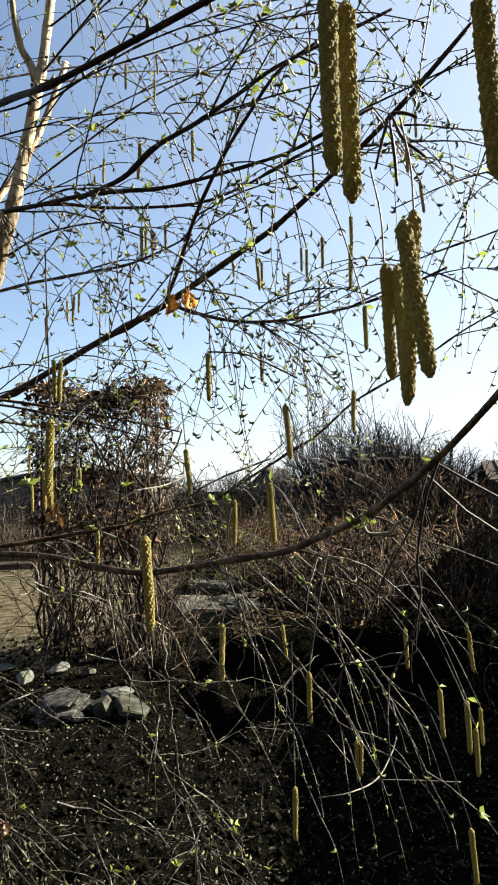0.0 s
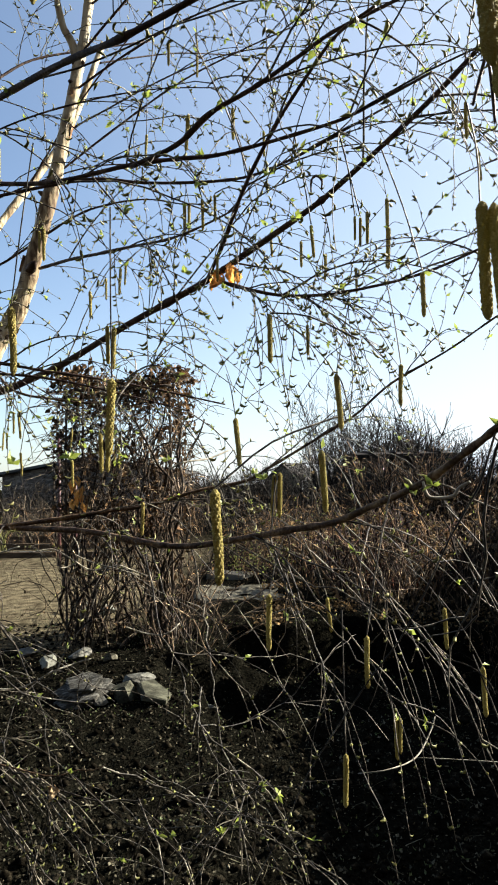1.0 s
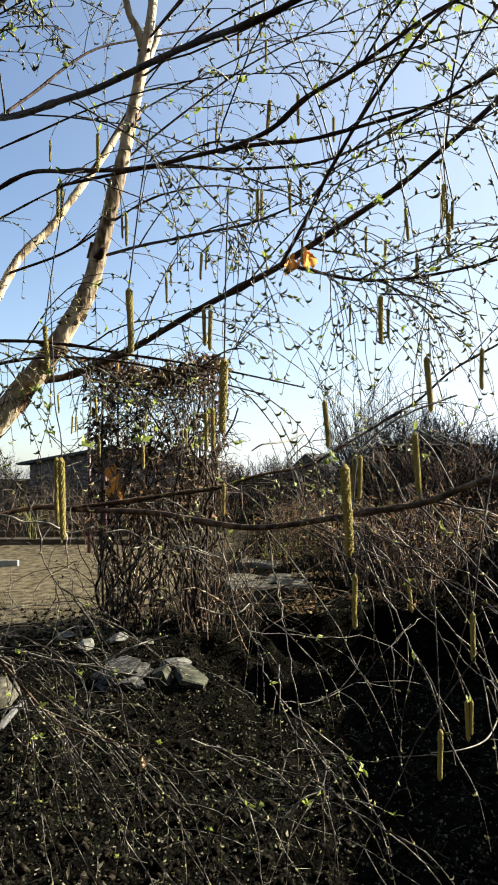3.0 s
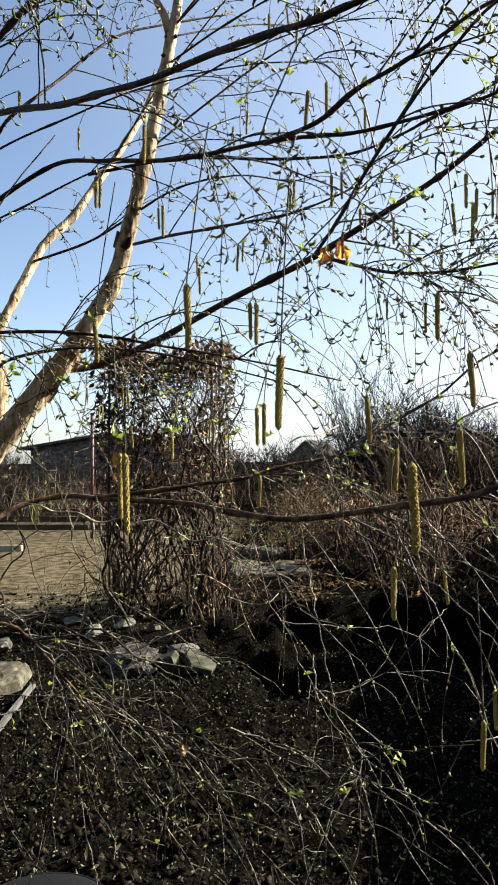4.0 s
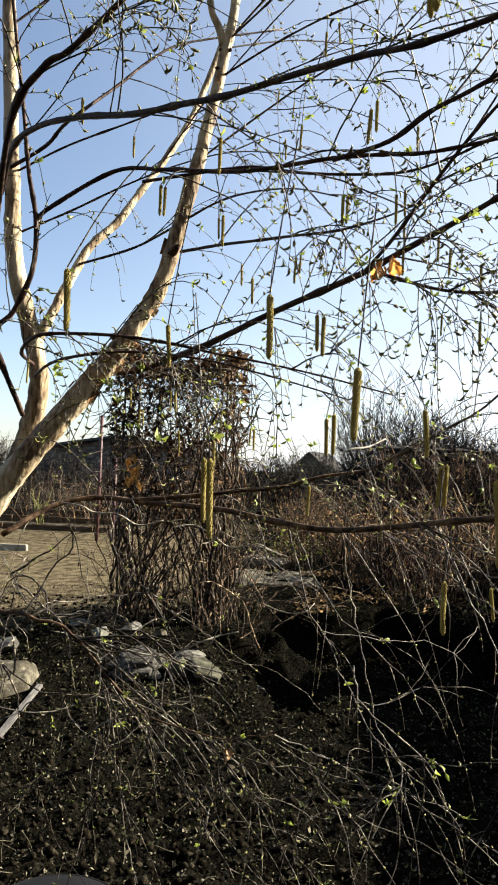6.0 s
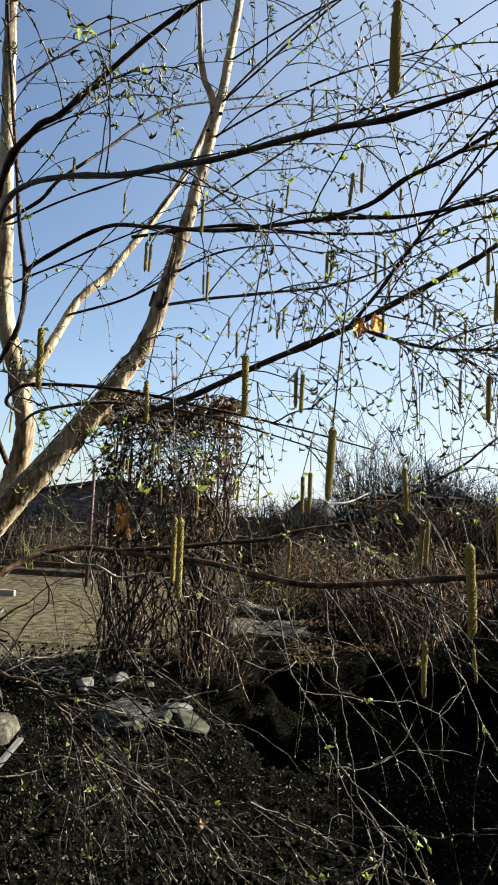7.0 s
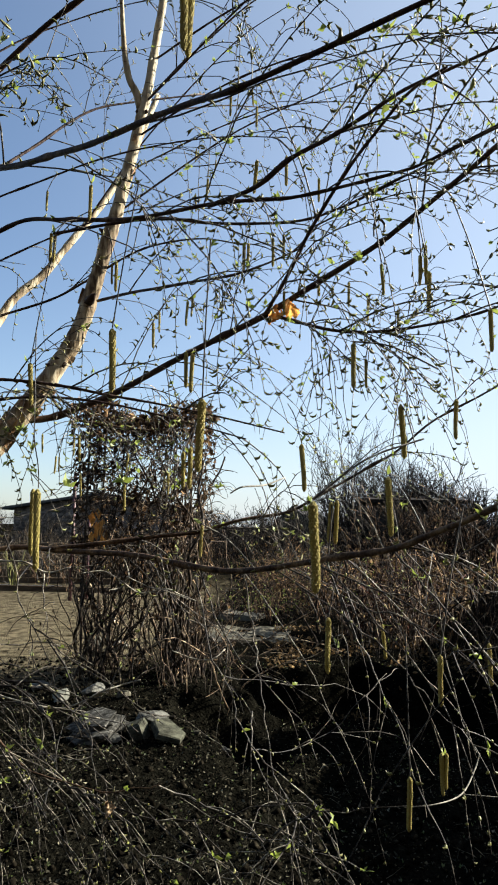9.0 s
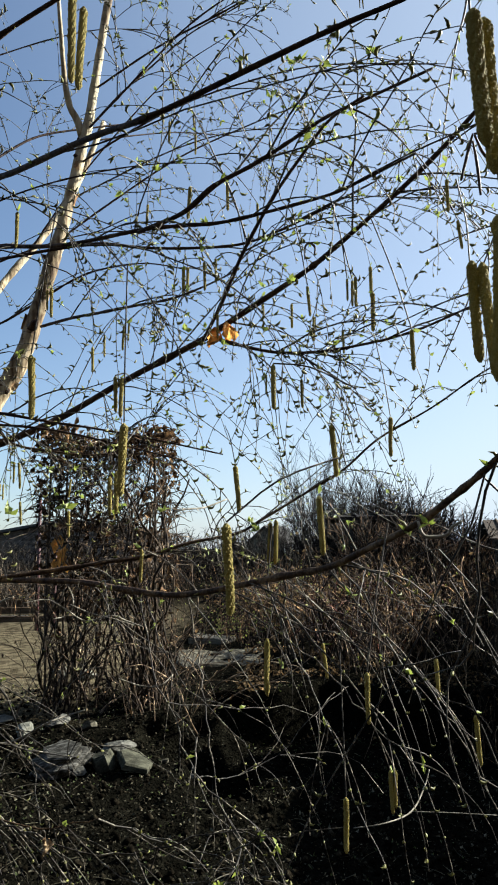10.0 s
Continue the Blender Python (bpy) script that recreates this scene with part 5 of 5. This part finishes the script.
# ---- the vine-covered arbour ----
def vine_column():
    c = Vector((-1.26, 5.05, 0.08))
    ob = thing("vine_arbour", c, "garden arbour overgrown with leafless dry climbing vine", "arbour")
    rng = random.Random(8)
    W2, D2, H = 0.50, 0.28, 2.05
    for x in (-0.40, 0.40):
        for y in (-0.2, 0.2):
            g = Geo()
            g.tube(curve([c + Vector((x, y, -0.05)), c + Vector((x * 1.02, y, 0.9)), c + Vector((x, y, H - 0.1))], 4), 0.009, 8)
            under(part("post", g, DARK_WOOD, None, "dark thin post"), ob)
    for y in (-0.2, 0.2):
        g = Geo()
        g.tube([c + Vector((-0.42, y, H - 0.12)), c + Vector((0.42, y, H - 0.10))], 0.012, 8)
        under(part("top_rail", g, DARK_WOOD, None), ob)
    stems, leaves = Geo(), Geo()
    # the old stems that climb from the ground, each one crooked and forked
    for i in range(78):
        edge = rng.random() < 0.62
        x = rng.choice((-1, 1)) * rng.uniform(0.26, W2) if edge else rng.uniform(-W2, W2)
        p = c + Vector((x * rng.uniform(0.8, 1.08), rng.uniform(-D2, D2), -0.03))
        h = rng.uniform(0.75, 1.0) * H if rng.random() < 0.7 else rng.uniform(0.3, 0.7) * H
        pts, q, d, n = [p], p.copy(), Vector((rng.uniform(-0.15, 0.15), rng.uniform(-0.1, 0.1), 1)), 15
        for k in range(n):
            d = (d + Vector((rng.uniform(-1, 1), rng.uniform(-1, 1), rng.uniform(-0.2, 0.5))) * 0.5 + Vector((-(q.x - c.x) * 0.10, -(q.y - c.y) * 0.2, 0.15))).normalized()
            q = q + d * h / n
            pts.append(q.copy())
        r = 0.004 + 0.012 * rng.random() ** 2
        one = Geo()
        one.tube(curve(pts, 2), taper(2 * n + 1, r, r * 0.5), 5, False)
        for _ in range(3):
            k = rng.randint(3, n)
            tw = grow(rng, pts[k], rand_dir(rng) + Vector((0, 0, 0.3)), rng.uniform(0.15, 0.45), 0.2, 0.4, 8)
            one.tube(tw, taper(9, r * 0.5, 0.0015), 4, False)
        under(part("vine_stem", one, VINE, None), ob)
    # the tangle of thinner shoots in the upper half, open in its middle
    for i in range(900):
        z = H * (1 - 0.55 * rng.random() ** 1.25)
        p = c + Vector((rng.uniform(-W2, W2), rng.uniform(-D2, D2) * 1.1, z))
        tw = grow(rng, p, rand_dir(rng), rng.uniform(0.15, 0.45), 0.25, 0.42, 8)
        rr = rng.uniform(0.002, 0.006)
        stems.tube(tw, taper(9, rr, 0.0016), 4, False)
    # curled dead leaves: thick along the top and the corners, thin between
    for i in range(5200):
        f = rng.random()
        z = H * (1 - 0.60 * f ** 1.5) + 0.04
        x = rng.uniform(-W2, W2) * 1.06
        p = c + Vector((x, rng.uniform(-D2, D2) * 1.2, z - 0.10 * max(0.0, 1 - abs(x) / 0.3) + 0.16 * noise.noise(Vector((x * 6, 2, 1)))))
        clump = noise.noise(Vector((p.x * 6.5, p.y * 4, p.z * 6.5)))
        rim = max(0.0, (z - H * 0.86) * 1.0) + max(0.0, abs(x) - 0.26) * 0.8 * (1 if z > H * 0.75 else 0.3)
        if clump < 0.20 - rim * 1.1:
            continue
        al = (rand_dir(rng) + Vector((0, 0, -0.6))).normalized()
        leaves.blade(p, al, al.cross(rand_dir(rng)).normalized(), rng.uniform(0.03, 0.08), rng.uniform(0.016, 0.042), rng.uniform(-0.7, 0.7), rng.uniform(-0.7, 0.9))
    for i in range(300):
        x = rng.uniform(-W2, W2) * 1.05
        p = c + Vector((x, rng.uniform(-D2, D2), rng.uniform(0.45, 1.35)))
        al = (rand_dir(rng) + Vector((0, 0, -0.8))).normalized()
        leaves.blade(p, al, al.cross(rand_dir(rng)).normalized(), rng.uniform(0.03, 0.08), rng.uniform(0.015, 0.04), rng.uniform(-0.6, 0.6), rng.uniform(-0.5, 0.9))
    under(part("vine_shoots", stems, VINE, None, "tangled dry vine shoots", kind="stuff"), ob)
    under(part("vine_leaves", leaves, VINE_LEAF, None, "curled purple-brown dead leaves", kind="stuff"), ob)
    g = Geo()
    for k in range(9):
        p = c + Vector((-0.28 + 0.05 * rng.uniform(-1, 1), -0.30, 1.28 - 0.025 * k))
        al = (Vector((rng.uniform(-0.5, 0.5), -0.2, -1))).normalized()
        g.blade(p, al, Vector((1, 0.2, 0)).normalized(), 0.09, 0.05, 0.3, 0.3)
    under(part("dead_leaves", g, DRY_LEAF, None, "orange-brown dead leaves"), ob)
    return ob


vine_column()


# ---- thicket ----
def thicket(name, x0, x1, y0, y1, count, height, seed, material, label, lean=0.35, r=(0.002, 0.005), leafy=0.0, sway=(0, 0), dead_size=1.0):
    """Arching bare canes that spring from the ground, crossing one another."""
    rng = random.Random(seed)
    g, l, dead = Geo(), Geo(), Geo()
    for i in range(count):
        x, y = rng.uniform(x0, x1), rng.uniform(y0, y1)
        h = rng.uniform(*height)
        p = Vector((x, y, soil_height(x, y) - 0.03))
        d = Vector((rng.uniform(-lean, lean) + sway[0], rng.uniform(-lean, lean) + sway[1], 1))
        pts = grow(rng, p, d, h * 1.1, rng.uniform(0.0, 0.40), 0.25, 10)
        rr = rng.uniform(*r)
        g.tube(pts, taper(11, rr, rr * 0.35), 4 if y < 7 else 3, False)
        for _ in range(2):
            j = rng.randint(3, 9)
            tw = grow(rng, pts[j], (pts[j] - pts[j - 1]).normalized() + rand_dir(rng) * 0.7, rng.uniform(0.10, 0.3), 0.05, 0.15, 4)
            g.tube(tw, taper(5, rr * 0.5, rr * 0.25), 3, False)
            for _ in range(2 if dead_size > 1 else 1):
                al = (rand_dir(rng) + Vector((0, 0, -0.5))).normalized()
                dead.blade(tw[rng.randint(1, 4)], al, al.cross(rand_dir(rng)).normalized(), rng.uniform(0.015, 0.045) * dead_size, rng.uniform(0.008, 0.022) * dead_size, rng.uniform(-0.5, 0.5), rng.uniform(-0.5, 0.8))
            if rng.random() < leafy:
                al = (rand_dir(rng) + Vector((0, 0, 0.3))).normalized()
                for _ in range(2):
                    l.blade(tw[rng.randint(1, 4)], al, al.cross(rand_dir(rng)).normalized(), rng.uniform(0.015, 0.04), rng.uniform(0.01, 0.02))
    ob = part(name, g, material)
    tagged(ob, label, "shrub", kind="stuff")
    part("dead_leaves", dead, VINE_LEAF if material is VINE else WITHERED, ob, "withered brown leaves", kind="stuff")
    if l.v:
        part("sprouting_leaves", l, LEAF, ob, "small bright green leaves", kind="stuff")
    return ob


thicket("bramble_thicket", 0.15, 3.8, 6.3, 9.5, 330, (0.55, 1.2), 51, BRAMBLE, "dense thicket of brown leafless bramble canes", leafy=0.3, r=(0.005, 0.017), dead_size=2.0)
thicket("red_canes", 0.45, 1.35, 6.6, 7.4, 70, (0.7, 1.05), 61, RED_CANE, "clump of red-brown leafless canes in the thicket", lean=0.3, r=(0.006, 0.013), dead_size=1.6)
thicket("bramble_thicket", -0.55, 0.6, 8.2, 10.5, 200, (0.5, 1.05), 52, BRAMBLE, "brown leafless bramble canes behind the slab", leafy=0.12, r=(0.004, 0.010), dead_size=1.5)
# dark canes added here to fill and deepen the shade beside the bed
thicket("shade_canes", 0.6, 3.4, 5.8, 6.7, 260, (0.4, 1.0), 53, VINE, "dark canes added to fill the shade beside the bed", leafy=0.04)
thicket("green_sprouts", -0.95, 0.15, 7.7, 9.2, 110, (0.15, 0.42), 63, BRAMBLE, "low clump of green sprouting stems behind the slab", leafy=0.9, r=(0.003, 0.006))
# more canes added for that shade, nearer and further right
thicket("shade_canes", 1.5, 3.6, 3.4, 5.4, 300, (0.4, 0.95), 58, VINE, "dark canes added to fill the shade beside the bed", leafy=0.04)
thicket("dry_stalks", -1.85, -0.55, 4.5, 5.7, 40, (0.3, 0.9), 54, VINE, "dry upright stalks round the foot of the arbour", lean=0.25)
thicket("dry_stalks", -1.9, -0.5, 4.6, 5.6, 60, (0.5, 1.1), 59, VINE, "dark crooked stems bending round the arbour", lean=0.8, r=(0.003, 0.008))
thicket("dry_stalks", -0.75, 0.4, 9.0, 13, 260, (0.5, 1.1), 55, BRAMBLE, "brown leafless stalks further back in the garden", lean=0.25, leafy=0.1)
thicket("dry_stalks", -7.5, -3.6, 13.0, 16.5, 260, (0.7, 1.35), 57, FAR_TWIG, "grey leafless stalks beyond the path", lean=0.4, r=(0.004, 0.009))
thicket("currant_bushes", -5.5, -1.8, 11.0, 18, 420, (0.6, 1.25), 56, BRAMBLE, "rows of leafless currant bushes beyond the path", lean=0.4)


thicket("green_sprouts", -5.28, -5.12, 11.45, 11.55, 8, (0.5, 0.72), 64, BUD, "clump of yellow-green upright stems beyond the path", lean=0.04, r=(0.012, 0.02), leafy=0.3)


# ---- posts, boards, fences ----
def red_post(x, y, h):
    ob = thing("iron_post", (x, y, 0.0), "rusty red-painted iron post standing in the earth", "post", "red posts")
    g = Geo()
    g.tube([(0, 0, -0.1), (0.004, 0, h * 0.5), (0, 0.004, h)], 0.026, 12)
    part("tube", g, RED_IRON, ob)
    c = Geo()
    c.tube([(0, 0.004, h), (0, 0.004, h + 0.015)], [0.030, 0.024], 12)
    part("cap", c, RED_IRON, ob)
    return ob


red_post(-3.45, 9.6, 2.0)
red_post(-3.30, 9.9, 1.35)
board = new("pale_board", bevel_box("pale_board", (1.6, 0.06, 0.18), PALE_WOOD, 0.006, 0.006, 3))
board.matrix_basis = pose(-4.68, 8.1, 0.09, 0, 0, 3)
tagged(board, "pale wooden edging board of a raised bed", "board")
rail = new("wooden_rail", bevel_box("wooden_rail", (3.6, 0.05, 0.05), PLANK, 0.006, 0.004, 4))
rail.matrix_basis = pose(-6.1, 11.6, 0.10, 0, 0, -2)
tagged(rail, "long grey weathered rail lying beyond the path", "rail")


def fence(x0, x1, y, h, seed, material, label):
    rng = random.Random(seed)
    ob = thing("picket_fence", ((x0 + x1) / 2, y, 0), label, "fence")
    n = int((x1 - x0) / 0.34)
    me = []
    for v in range(3):
        p = Geo()
        p.box((0, 0, h * (0.5 + 0.04 * v)), (0.09, 0.022, h * (1 + 0.08 * v)))
        me.append(p.mesh("picket", material, False))
    for i in range(n):
        o = new("picket", me[rng.randint(0, 2)])
        o.matrix_basis = pose(x0 + i * 0.34 + rng.uniform(-0.02, 0.02), y, rng.uniform(-0.05, 0.0), 0, rng.uniform(-2, 2), 0)
        under(o, ob)
    for z in (0.3, h * 0.8):
        r = Geo()
        r.box(((x0 + x1) / 2, y + 0.03, z), (x1 - x0, 0.04, 0.07))
        under(part("rail", r, material, None), ob)
    return ob


fence(-13, -4.2, 18.5, 0.80, 3, DARK_WOOD, "old dark picket fence with gaps at the end of the garden")


def bed_edge(x0, x1, y, h, seed):
    """A raised bed's edge: a long dark board nailed to short stakes."""
    ob = thing("bed_edging", ((x0 + x1) / 2, y, 0), "dark weathered edging board of a raised bed", "board", "edging boards of the raised beds")
    b = part("board", bevel_box("board", (x1 - x0, 0.05, h), EARTHY_WOOD, 0.006, 0.012, seed, 9), EARTHY_WOOD)
    b.matrix_basis = pose((x0 + x1) / 2, y, h * 0.5 + 0.01)
    under(b, ob)
    for k in range(4):
        g = Geo()
        g.box((x0 + (x1 - x0) * (k + 0.4) / 4, y - 0.05, h * 0.5), (0.05, 0.04, h * 1.25))
        under(part("stake", g, EARTHY_WOOD, None, smooth=False), ob)
    return ob


for k, (y, h) in enumerate(((10.9, 0.16), (12.2, 0.20), (13.8, 0.22))):
    bed_edge(-9.5 - 0.6 * k, -3.0 - 0.35 * k, y, h, 71 + k)


# ---- far houses and sheds ----
def house(place, size, ridge, roof_mat, wall_mat, label, turn=0, windows=2, category="house"):
    """A gabled house: walls, two roof slopes with eaves, windows with frames."""
    w, d, h = size
    ob = thing("house" if category == "house" else "shed", place, label, category)
    ob.matrix_basis = pose(*place, 0, 0, turn)
    g = Geo()
    for x in (-w / 2, w / 2):
        for y in (-d / 2, d / 2):
            g.v += [(x, y, -0.3), (x, y, h)]
    g.v += [(-w / 2, 0, ridge), (w / 2, 0, ridge)]
    g.f = [(0, 1, 5, 4), (2, 6, 7, 3), (0, 2, 3, 8, 1), (4, 5, 9, 7, 6)]
    part("wall", g, wall_mat, ob, smooth=False)
    for s in (-1, 1):
        r = Geo()
        e = 0.35
        y1, z1 = s * (d / 2 + e), h - e * (ridge - h) / (d / 2)
        for x in (-w / 2 - e, w / 2 + e):
            r.v += [(x, 0, ridge + 0.10), (x, y1, z1 + 0.10), (x, 0, ridge + 0.02), (x, y1, z1 + 0.02)]
        r.f = [(0, 1, 5, 4), (2, 6, 7, 3), (0, 4, 6, 2), (1, 3, 7, 5), (0, 2, 3, 1), (4, 5, 7, 6)]
        roof = part("roof", r, roof_mat, ob, smooth=False)
        for k in range(int(w / 0.5) + 1):
            x = -w / 2 + k * 0.5
            b = Geo()
            b.tube([(x, 0, ridge + 0.12), (x, y1, z1 + 0.12)], 0.03, 4)
            part("roof_seam", b, roof_mat, roof)
    for k in range(windows):
        x = (k + 0.5) / windows * w - w / 2
        f = Geo()
        f.box((x, -d / 2 - 0.03, h * 0.55), (0.95, 0.08, 1.05))
        win = part("window", f, WHITE_WALL, ob, "white window frame", smooth=False)
        for dx in (-0.21, 0.21):
            p = Geo()
            p.box((x + dx, -d / 2 - 0.075, h * 0.55), (0.38, 0.03, 0.9))
            part("pane", p, GLASS_DARK, win, smooth=False)
    return ob


house((0.2, 62, 0), (3.2, 3.4, 1.7), 3.0, ROOF, CONCRETE, "far small pale house with a grey ribbed roof", 60)
house((-7.2, 25.0, 0), (5.0, 6.0, 1.72), 2.2, ROOF, GREY_WALL, "low grey-brown garden house with a shallow roof", 90, 0)
house((2.55, 15.6, 0), (1.5, 1.4, 1.78), 1.84, TAR_WOOD, TAR_WOOD, "low dark garden shed behind the thicket", 4, 0, "shed")
house((9.0, 18.0, 0), (5.5, 4, 1.3), 1.75, DARK_WOOD, DARK_WOOD, "dark garden shed behind the thicket", -14, 0, "shed")


# ---- far bushes and trees ----
def bare_bush(name, place, radius, height, count, seed, label, category="shrub", r=0.012, material=BUSH_TWIG, spiky=0.25):
    """A leafless bush: stems that fork twice into a haze of twigs with an uneven top."""
    rng = random.Random(seed)
    g = Geo()
    x0, y0 = place
    base = Vector((x0, y0, soil_height(x0, y0) - 0.1))
    for i in range(count):
        a, q = rng.uniform(0, 6.28), rng.random() ** 0.6
        p = base + Vector((math.cos(a), math.sin(a) * 0.8, 0)) * radius * 0.75 * q
        up = height * (1 - 0.55 * q ** 2.5) * rng.uniform(0.6, 1.0) * (1 + spiky * (rng.random() ** 4))
        d = Vector((math.cos(a) * 0.4 * q, math.sin(a) * 0.4 * q, 1))
        pts = grow(rng, p, d, up, 0.02, 0.20, 6)
        g.tube(pts, taper(7, r, r * 0.35), 3, False)
        for _ in range(7):
            j = rng.randint(2, 6)
            tw = grow(rng, pts[j], (pts[j] - pts[j - 1]).normalized() + rand_dir(rng) * 0.8, up * rng.uniform(0.12, 0.32), -0.05, 0.15, 3)
            g.tube(tw, taper(4, r * 0.45, r * 0.25), 3, False)
            for _ in range(2):
                t2 = grow(rng, tw[rng.randint(1, 3)], (tw[2] - tw[1]).normalized() + rand_dir(rng) * 0.8, up * rng.uniform(0.06, 0.14), 0, 0.15, 2)
                g.tube(t2, taper(3, r * 0.3, r * 0.2), 3, False)
    ob = part(name, g, material)
    return tagged(ob, label, category, kind="stuff")


bare_bush("bare_bush", (1.5, 19.5), 0.62, 3.9, 120, 5, "tall leafless bush with fine upright twigs", spiky=0.2, r=0.020)
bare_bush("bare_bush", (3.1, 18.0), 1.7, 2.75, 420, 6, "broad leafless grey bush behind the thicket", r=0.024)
bare_bush("bare_bush", (2.3, 13.2), 1.4, 1.85, 190, 17, "brown leafless shrub before the dark shed", r=0.022, material=BRAMBLE)
bare_bush("bare_bush", (3.3, 12.6), 1.3, 1.6, 120, 15, "low brown leafless shrub behind the thicket", r=0.022, material=BRAMBLE)
bare_bush("bare_bush", (5.4, 13.0), 1.4, 1.6, 120, 16, "low leafless shrub behind the thicket", r=0.017)
bare_bush("bare_bush", (4.8, 19.0), 1.5, 2.2, 220, 7, "low leafless grey bush", r=0.024)
bare_bush("bare_bush", (-10.6, 20.8), 1.4, 1.75, 150, 18, "leafless shrub beside the garden house", r=0.014)
bare_bush("bare_bush", (-6.0, 20.6), 1.3, 1.35, 120, 10, "low leafless shrub before the garden house", r=0.016)
bare_bush("bare_bush", (-8.2, 21.2), 1.6, 1.5, 120, 11, "low leafless shrub before the garden house", r=0.016)
bare_bush("bare_bush", (-0.2, 27.0), 2.2, 2.1, 160, 8, "low leafless hedge bush before the far house", r=0.024)
bare_bush("bare_bush", (-3.4, 24.0), 2.0, 1.7, 160, 9, "low leafless hedge bush in the gardens behind", r=0.024)
rng = random.Random(12)
for i in range(13):
    x = -17 + i * 2.9 + rng.uniform(-0.8, 0.8)
    bare_bush("bare_bush", (x, rng.uniform(22, 31)), rng.uniform(1.2, 2.0), rng.uniform(1.3, 2.2), 70, 20 + i, "leafless hedge bush in the gardens behind", r=0.016)
rng = random.Random(14)
for i in range(26):
    x = -48 + i * 4.2 + rng.uniform(-1.5, 1.5)
    bare_bush("bare_tree", (x, rng.uniform(60, 90)), rng.uniform(1.8, 3.2), rng.uniform(3.0, 5.0), 34, 50 + i, "bare tree on the far edge of the gardens", "tree", r=0.05)
# gardens behind the viewer and to the sides, that close the place
for i, (x, y) in enumerate(((-9, -8), (-3, -12), (4, -10), (10, -5), (-13, 2), (13, 4))):
    bare_bush("bare_bush", (x, y), 2.2, 2.6, 60, 90 + i, "leafless hedge bush round the garden", r=0.02)
# long unseen timber wall added behind the viewer to cut the fill light
back = thing("fill_block_behind", (0, -3.2, 0), "unseen tall dark timber wall added to cut fill light", "house")
for i in range(70):
    g = Geo()
    g.box((-10.5 + i * 0.30, -3.2 - 0.012 * (i % 2), 2.9), (0.29, 0.05, 6.0))
    under(part("board", g, DARK_WOOD, None, smooth=False), back)
g = Geo()
g.box((0, -3.9, 5.95), (22, 1.9, 0.12))
under(part("eaves", g, DARK_WOOD, None, smooth=False), back)
# unseen timber wall added to the right so its shadow falls on the bed
side_wall = thing("shade_wall", (2.75, 1.0, 0), "unseen dark timber wall added to shade the bed", "wall")
for i in range(33):
    g = Geo()
    g.box((2.75 + 0.012 * (i % 2), -3.1 + i * 0.29, 0.77), (0.05, 0.28, 1.7))
    under(part("board", g, DARK_WOOD, None, smooth=False), side_wall)
# its further stretch, also made up to shade the thicket, turns away beside it
far_wall = thing("shade_wall", (3.7, 8.8, 0), "dark timber wall added to shade the thicket", "wall")
for i in range(20):
    g = Geo()
    f = i / 19
    g.box((2.85 + 1.85 * f + 0.012 * (i % 2), 6.35 + 5.3 * f, 0.65), (0.05, 0.29, 1.5), Matrix.Rotation(-0.336, 3, "Z"))
    under(part("board", g, DARK_WOOD, None, smooth=False), far_wall)
